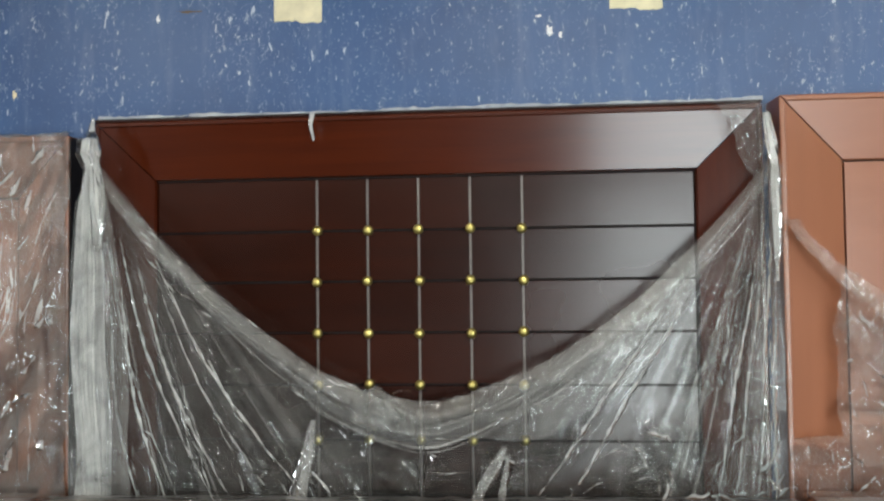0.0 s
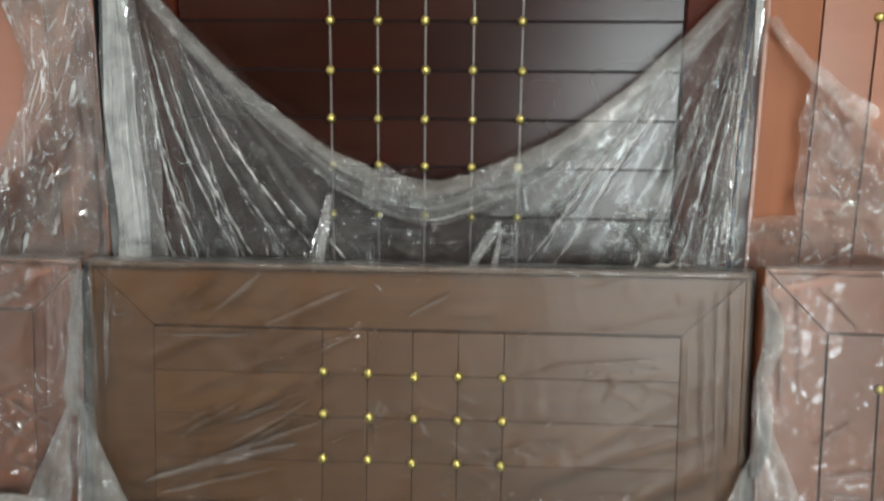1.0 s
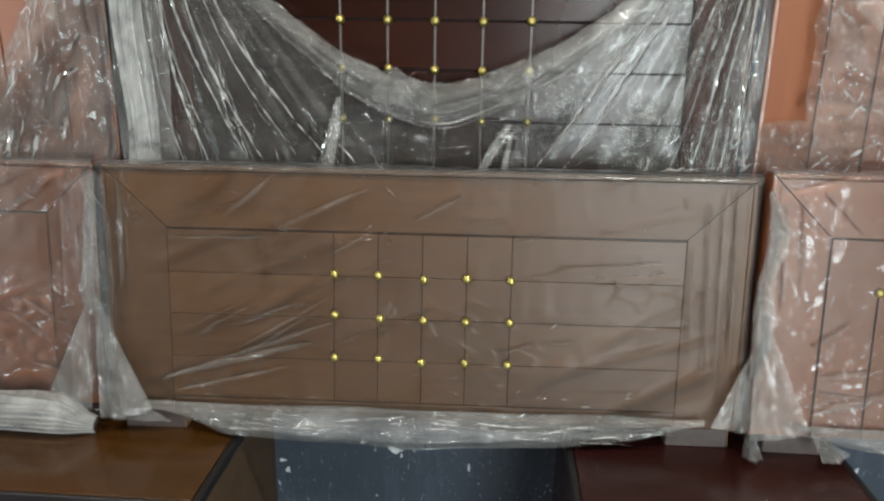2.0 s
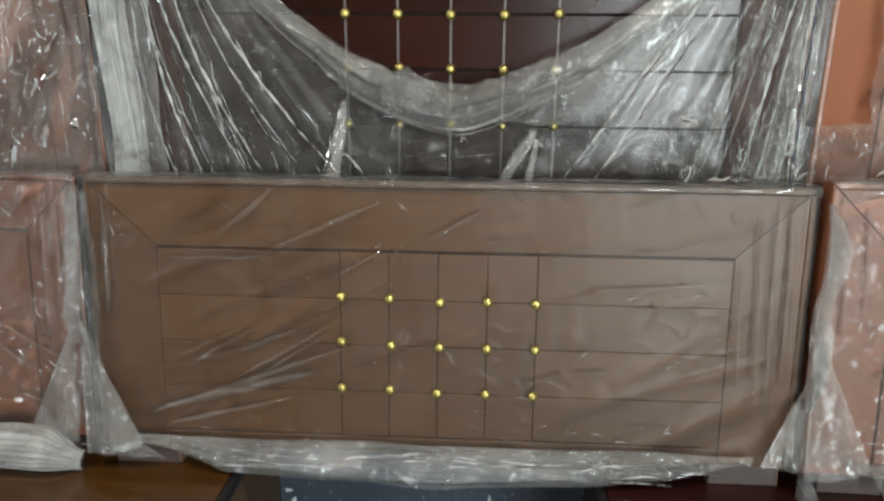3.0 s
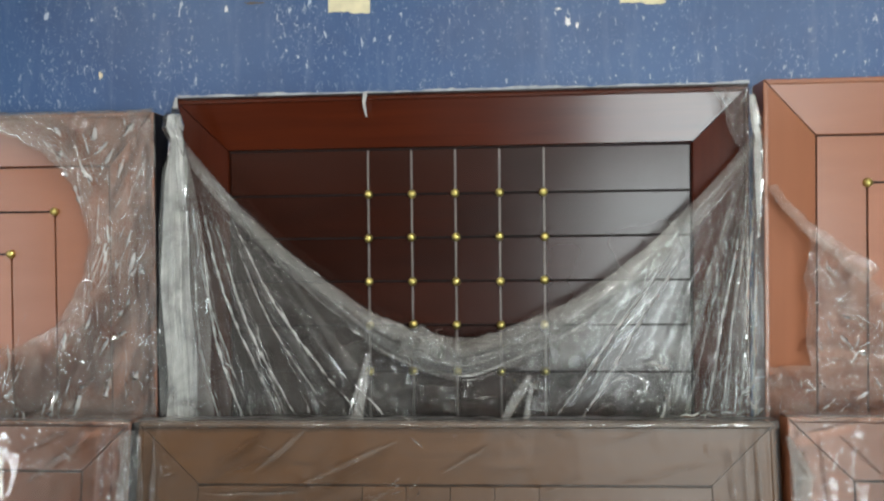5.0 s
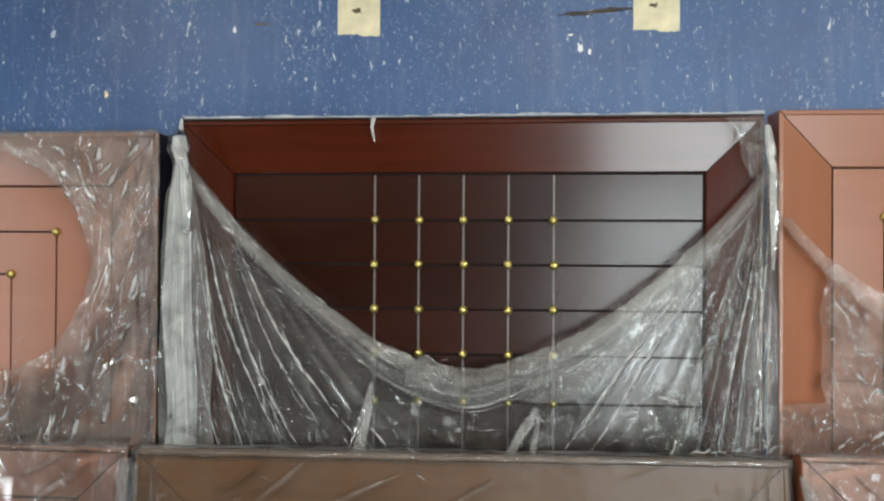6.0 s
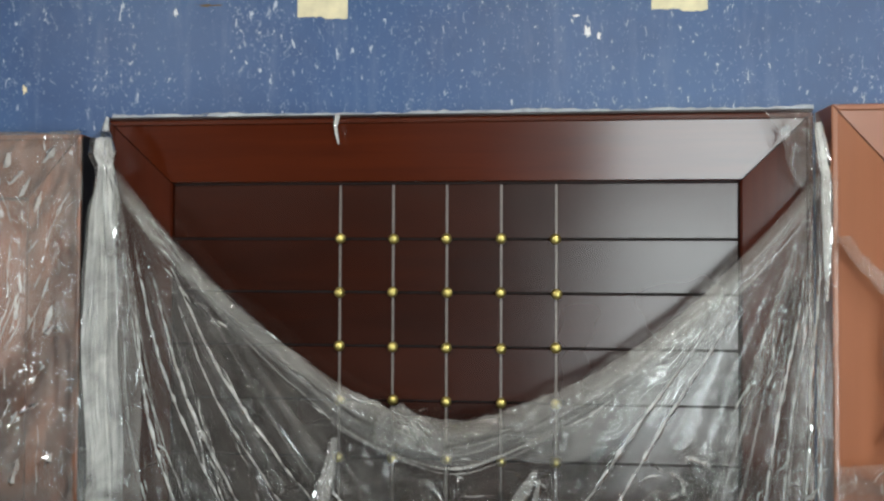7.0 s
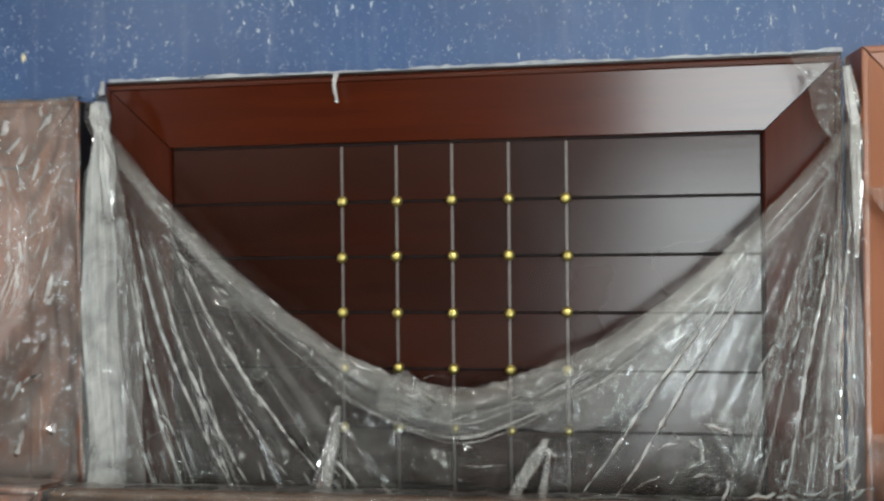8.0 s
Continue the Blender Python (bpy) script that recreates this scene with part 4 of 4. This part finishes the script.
# soft slanting tension folds fanned out over the middle cover
SLANTS = [(rnd.uniform(-0.72, -0.20), rnd.uniform(0.12, 0.62), rnd.uniform(0.25, 0.62), rnd.uniform(0.10, 0.36), rnd.uniform(0.005, 0.014)) for k in range(16)]
SLANTS += [(rnd.uniform(0.0, 0.55), rnd.uniform(0.12, 0.62), rnd.uniform(-0.1, 0.5), rnd.uniform(0.06, 0.20), rnd.uniform(0.004, 0.009)) for k in range(9)]
for k, (x, z, a, length, width) in enumerate(SLANTS):
    length = min(length, (0.70 - z) / math.sin(a)) if a > 0 else length
    fold_line(middle_cover, x, z, x + math.cos(a) * length, z + math.sin(a) * length, width, 430 + k, F_SPOT if k % 3 else F_CRISP)
for cover, lines in FOLDS:
    for k, (xa, za, xb, zb, width) in enumerate(lines):
        fold_line(cover, xa, za, xb, zb, width, 400 + k, F_WRINKLED if k % 2 else F_CRISP)


# short white creases that stand for glints on the footboard covers
rnd = random.Random(47)
for cover, spots in ((middle_cover, ((-0.17, 0.545, 0.10, 0.03, 10), (0.52, 0.47, 0.09, 0.012, 8), (0.02, 0.165, 0.10, 0.02, 8), (0.35, 0.125, 0.22, 0.02, 12), (-0.35, 0.11, 0.25, 0.01, 6), (0.45, 0.30, 0.20, 0.06, 6), (-0.10, 0.700, 0.55, 0.010, 16), (-0.79, 0.62, 0.02, 0.07, 8), (-0.42, 0.63, 0.10, 0.05, 5))),
                     (left_cover, ((0.66, 0.24, 0.12, 0.10, 22), (0.62, 0.62, 0.14, 0.06, 12), (0.74, 0.45, 0.06, 0.20, 12))),
                     (right_cover, ((-0.62, 0.20, 0.10, 0.09, 22), (-0.72, 0.50, 0.06, 0.18, 14), (-0.55, 0.62, 0.15, 0.07, 8)))):
    lines = []
    for cx, cz, sx, sz, n in spots:
        for k in range(n):
            lines.append((cx + rnd.uniform(-sx, sx), cz + rnd.uniform(-sz, sz), rnd.choice((0.5, 0.3, -0.6, 1.2 if sz > sx else 0.1)) + rnd.uniform(-0.3, 0.3), rnd.uniform(0.012, 0.05), rnd.uniform(0.0014, 0.0036), 0.9))
    glint_creases("glint_creases", cover, F_GLINT, lines, lambda x, z: -0.024)


# white lines for the glints along the slack hems
for cover, x0, x1, n in ((middle_cover, -0.70, 0.55, 44), (left_cover, 0.30, 0.70, 10), (right_cover, -0.62, -0.30, 10)):
    lines = [(rnd.uniform(x0, x1), rnd.uniform(0.030, 0.088), rnd.gauss(0, 0.07), rnd.uniform(0.04, 0.20), rnd.uniform(0.0014, 0.0040), 0.25) for k in range(n)]
    glint_creases("hem_glint_creases", cover, F_GLINT, lines, lambda x, z: -0.068, "long creases along the hem, their glints put in as white")


def crumpled_ribbon(path, seed, parent, mats):
    """A loose strip of film: path gives x, y, z and width; each layer is creased on its own."""
    spine = lerp_path(path)
    for k, mt in enumerate(mats):
        def fn(u, v, k=k):
            x, y, z, w = spine(v)
            w *= 1 + 0.25 * soft(v * 7, 1, seed + k) - 0.12 * k
            a = (u - 0.5) * w
            y -= 0.006 * k + 0.012 * crease(u * 1.3 + v * 2, v * 3.5, seed + 3 + k) + 0.012 * max(0, crease(u * 2.5, v * 5, seed + 6 + k) - 0.4) + 0.004 * crease(u * 5, v * 14, seed + 9 + k)
            return (x + a + 0.004 * soft(u * 3, v * 9, seed + 12 + k), y, z)
        film_sheet("loose_strip", fn, 22, 120, mt, parent, None, "crumpled strip of film")


crumpled_ribbon([(0.858, -0.035, 0.22, 0.020), (0.872, -0.038, 0.30, 0.050), (0.874, -0.038, 0.40, 0.050), (0.864, -0.036, 0.46, 0.034), (0.884, -0.040, 0.54, 0.052),
                 (0.892, -0.040, 0.60, 0.056), (0.880, -0.036, 0.65, 0.034), (0.862, -0.03, 0.70, 0.010)], 181, middle_cover, (F_HEM, F_FLAP, F_HEM))
crumpled_ribbon([(-0.870, -0.030, 0.33, 0.020), (-0.880, -0.034, 0.40, 0.040), (-0.874, -0.030, 0.48, 0.034), (-0.866, -0.026, 0.58, 0.030), (-0.860, -0.022, 0.71, 0.026)], 196, middle_cover, (F_HEM, F_CRISP))
crumpled_ribbon([(-0.838, -0.030, 0.07, 0.030), (-0.836, -0.030, 0.30, 0.036), (-0.838, -0.028, 0.50, 0.040), (-0.840, -0.024, 0.70, 0.034)], 216, middle_cover, (F_CRISP,))
crumpled_ribbon([(0.822, -0.030, 0.10, 0.030), (0.826, -0.030, 0.35, 0.034), (0.828, -0.026, 0.70, 0.030)], 236, left_cover, (F_CRISP,))


# loose roll of film lying on the chest before the left footboard
def loose_roll(k):
    def fn(u, v):
        x = -0.50 + u * 1.335
        end = step(0, 0.05, u) * (1 - step(0.93, 1, u))
        a = math.pi * (0.05 + 0.95 * v)
        r = (0.046 - k * 0.012) * (0.35 + 0.65 * end) * (1 + 0.35 * crease(v * 4.5 + x, x * 1.2, 190 + k) + 0.5 * max(0, crease(v * 8, x * 1.6, 193 + k) - 0.5))
        return (x, -0.060 - (1 + 0.35) * r * math.sin(a), 0.010 + r * (1 - math.cos(a)) * 0.75 - 0.020 * u * (1 - v))
    return fn


film_sheet("loose_roll", loose_roll(0), 240, 60, F_MILKY, left_cover, None, "bunched film lying on the chest")
film_sheet("loose_roll", loose_roll(1), 200, 40, F_CRISP, left_cover, None, "bunched film lying on the chest")


# film on the two outer headboards
def left_headboard_film():
    c = thing("plastic_cover", "crinkled clear film with a round tear over a reddish headboard", "plastic film", pose(0, 0, 0))

    def hole(x, z):
        dx, dz = x + 1.37, z - 1.745
        r = math.hypot(dx, dz) / 0.318
        return r + 0.05 * soft(x * 14, z * 14, 201)

    def sheet(s, out):
        def fn(u, v):
            x = -2.470 + u * 1.612
            z = 1.18 + v * 0.950
            near = step(-1.25, -0.90, x)
            q = hole(x, z)
            rim = math.exp(-((q - 1.05) / 0.12) ** 2)
            y = -0.046 - out - near * (0.012 * soft(x * 6 - z * 3, z * 2.5, 203 + s) + 0.040 * max(0, crease(x * 7 - z * 3, z * 1.8, 204 + s) - 0.68) + 0.026 * max(0, crease(x * 18 - z * 8, z * 5, 208 + s) - 0.66) + 0.016 * max(0, crease(x * 9 + z * 7, z * 11 - x * 4, 209 + s) - 0.74)) - 0.002 * crease(x * 11, z * 9, 205 + s)
            y -= rim * (0.010 + 0.006 * crease(x * 16, z * 16, 206 + s))
            if z > 2.120:
                y += (z - 2.120) * 4.0
                z = 2.122 + 0.003 * crease(x * 14, 1, 207)
            return (x, y, z)
        return fn
    film_sheet("sheet", sheet(0, 0.0), 420, 200, F_CLOUDY, c, lambda x, z: hole(x, z) > 1)
    film_sheet("torn_fold", sheet(9, 0.010), 260, 150, F_CRISP, c, lambda x, z: 1.0 < hole(x, z) < 1.16 + 0.25 * soft(x * 5, z * 5, 211) + (0.35 if (x > -1.3 and z < 1.66) else 0))
    film_sheet("side_fold", lambda u, v: (-0.925 + u * 0.066 + 0.004 * soft(v * 9, 0, 213), -0.060 - 0.007 * crease(u * 3, v * 5, 214), 1.18 + v * 0.94), 24, 120, F_CRISP, c)


    # white strips in place of glints on the left film
    rnd = random.Random(23)
    lift = lambda x, z: -0.082
    fine, broad = [], []
    for k in range(230):
        x, z = rnd.uniform(-1.42, -0.885), rnd.uniform(1.20, 2.10)
        q = hole(x, z)
        if q < 1.04:
            continue
        a = math.atan2(z - 1.745, x + 1.37) + math.pi / 2 if q < 1.25 and z > 1.6 else rnd.gauss(1.12, 0.28)
        length = rnd.choice((rnd.uniform(0.02, 0.07), rnd.uniform(0.05, 0.20)))
        if x + math.cos(a) * length > -0.87 or z + math.sin(a) * length > 2.11:
            continue
        (broad if rnd.random() < 0.40 else fine).append((x, z, a, length, rnd.uniform(0.0016, 0.0044), 0.35))
    glint_creases("glint_creases", c, F_GLINT, fine, lift)
    glint_creases("broad_glint_creases", c, F_MILKY, [(x, z, a, min(length, 0.03 + w * 9), w * 4.6, wander) for x, z, a, length, w, wander in broad], lift)


left_headboard_film()


def right_headboard_film():
    c = thing("plastic_cover", "crumpled torn film across the lower part of a headboard", "plastic film", pose(0, 0, 0))

    def line(x):
        return 1.863 - (x - 0.848) * 0.98 if x < 1.0 else 1.714 - (x - 1.0) * 0.93 + 0.45 * max(0, x - 1.2) ** 1.0

    def covered(x, z):
        j = 0.012 * soft(x * 25, z * 25, 221)
        if z < 1.392 + 0.03 * soft(x * 6, 0, 222):
            return True
        return z < line(x) + j and x > 0.945 + 0.018 * soft(0, z * 12, 223) + 0.10 * max(0, z - 1.66)

    def sheet(s, out):
        def fn(u, v):
            x = 0.842 + u * 1.60
            z = 1.18 + v * 0.72
            fold = math.exp(-((z - 1.40) / 0.03) ** 2) + math.exp(-((z - line(x)) / 0.05) ** 2)
            y = -0.047 - out - 0.010 * soft(x * 7 + z * 4, z * 6 - x * 3, 225 + s) - 0.026 * max(0, crease(x * 10 + z * 8, z * 9 - x * 4, 226 + s) - 0.62) - 0.018 * max(0, crease(x * 24 + z * 14, z * 20 - x * 9, 227 + s) - 0.62) - 0.002 * crease(x * 20, z * 18, 228 + s) - 0.012 * fold
            return (x, y, z)
        return fn
    film_sheet("sheet", sheet(0, 0.0), 420, 190, F_CRISP, c, covered)
    film_sheet("torn_fold", sheet(8, 0.012), 260, 120, F_CLEAR, c, lambda x, z: covered(x, z) and (z > line(x) - 0.14 or 1.33 < z < 1.45))
    spine = lerp_path([(0.832, 1.872, 0.012), (0.850, 1.866, 0.026), (0.875, 1.830, 0.024), (0.930, 1.768, 0.030), (1.00, 1.712, 0.042), (1.10, 1.630, 0.055)])
    for k, mt in ((0, F_HEM), (1, F_CRISP)):
        def ribbon(u, v, k=k):
            x, z, w = spine(u)
            across = (v - 0.45) * w * (1 + 0.35 * soft(u * 14, v * 2, 233 + k))
            return (x + across * 0.68, -0.062 - 0.008 * k - 0.010 * crease(v * 1.6 + u, u * 5, 235 + k) - 0.004 * crease(v * 3, u * 22, 237 + k), z + across * 0.73)
        film_sheet("torn_ribbon", ribbon, 120, 16, mt, c)


    # white strips in place of glints on the right film
    rnd = random.Random(31)
    lift = lambda x, z: -0.082
    fine, broad = [], []
    for k in range(220):
        x, z = rnd.uniform(0.85, 1.45), rnd.uniform(1.21, 1.80)
        if covered(x, z) and covered(x, z + 0.02):
            (broad if rnd.random() < 0.25 else fine).append((x, z, rnd.choice((-0.9, -0.7, 0.5, 1.3)) + rnd.uniform(-0.4, 0.4), rnd.uniform(0.015, 0.06), rnd.uniform(0.0016, 0.0042), 1.1))
    glint_creases("glint_creases", c, F_GLINT, fine, lift)
    glint_creases("broad_glint_creases", c, F_MILKY, [(x, z, a, length, w * 3.0, wander) for x, z, a, length, w, wander in broad], lift)


right_headboard_film()


# ---- on the wall ----
def paper(x, z, w, h, seed):
    t = thing("paper_note", "torn cream paper scrap stuck on the blue wall", "paper", pose(x, WALL - 0.001, z), "paper scraps")
    bm = bmesh.new()
    n = 16
    rows = []
    for y in (-0.0012, 0.0):
        low = [bm.verts.new((w * i / n, y, 0.006 * soft(i * 0.9, 0, seed) - 0.006 * (i / n > 0.5))) for i in range(n + 1)]
        high = [bm.verts.new((w * i / n, y, h)) for i in range(n + 1)]
        rows.append((low, high))
        for i in range(n):
            bm.faces.new((low[i], low[i + 1], high[i + 1], high[i]))
    for k in (0, 1):
        for i in range(n):
            bm.faces.new((rows[0][k][i], rows[1][k][i], rows[1][k][i + 1], rows[0][k][i + 1]))
    part("sheet", bm, M_PAPER, t)
    patch(t, "smudge", w * 0.45, -0.0018, 0.068, 0.012, 0.008, seed + 3, M_STAIN)


def patch(parent, name, x, y, z, rx, rz, seed, mat):
    """A small ragged flake or stain."""
    bm = bmesh.new()
    n = 24
    rim = []
    for k in range(n):
        a = k * math.tau / n
        r = 0.9 + 0.8 * soft(math.cos(a) * 1.7, math.sin(a) * 1.7, seed) + 0.5 * soft(math.cos(a) * 5, math.sin(a) * 5, seed + 1)
        rim.append((x + rx * r * math.cos(a), z + rz * r * math.sin(a)))
    f = [bm.verts.new((px, y - 0.0006, pz)) for px, pz in rim]
    k2 = [bm.verts.new((px, y, pz)) for px, pz in rim]
    bm.faces.new(f)
    bm.faces.new(k2)
    for i in range(n):
        bm.faces.new((f[i], f[(i + 1) % n], k2[(i + 1) % n], k2[i]))
    return part(name, bm, mat, parent)


paper(-0.372, 2.414, 0.124, 0.15, 241)
paper(0.473, 2.412, 0.128, 0.15, 247)
for x, z, rx, rz, mt, nm in ((0.325, 2.362, 0.007, 0.014, M_CHIP, "paint_chip"), (0.352, 2.352, 0.005, 0.007, M_CHIP, "paint_chip"), (0.300, 2.402, 0.010, 0.004, M_CHIP, "paint_chip"),
                             (-1.070, 2.249, 0.006, 0.011, M_PAPER, "paint_chip"), (-0.117, 0.318, 0.026, 0.011, M_CHIP, "paint_chip"), (-0.48, 0.26, 0.014, 0.006, M_CHIP, "paint_chip"), (-0.465, 0.225, 0.008, 0.010, M_CHIP, "paint_chip"), (-0.095, 0.300, 0.004, 0.012, M_CHIP, "paint_chip"), (-0.22, 0.34, 0.006, 0.008, M_CHIP, "paint_chip"), (0.12, 0.27, 0.004, 0.014, M_CHIP, "paint_chip"), (1.30, 0.33, 0.006, 0.012, M_CHIP, "paint_chip"),
                             (-0.68, 2.434, 0.004, 0.012, M_CHIP, "paint_chip"), (0.305, 2.461, 0.040, 0.006, M_EDGE, "dark_scuff"), (0.415, 2.472, 0.052, 0.007, M_EDGE, "dark_scuff"), (0.365, 2.465, 0.055, 0.004, M_STAIN, "dark_scuff"), (-0.60, 2.450, 0.03, 0.004, M_STAIN, "dark_scuff")):
    t = thing(nm, "small bare plaster chip in the blue wall paint" if nm == "paint_chip" else "dark scuff on the blue wall paint", "wall mark", pose(x, WALL - (0.0008 if z > 0.5 else 0.0036), z), "wall marks")
    patch(t, "flake", 0, 0, 0, rx, rz, x * 31 + z, mt)
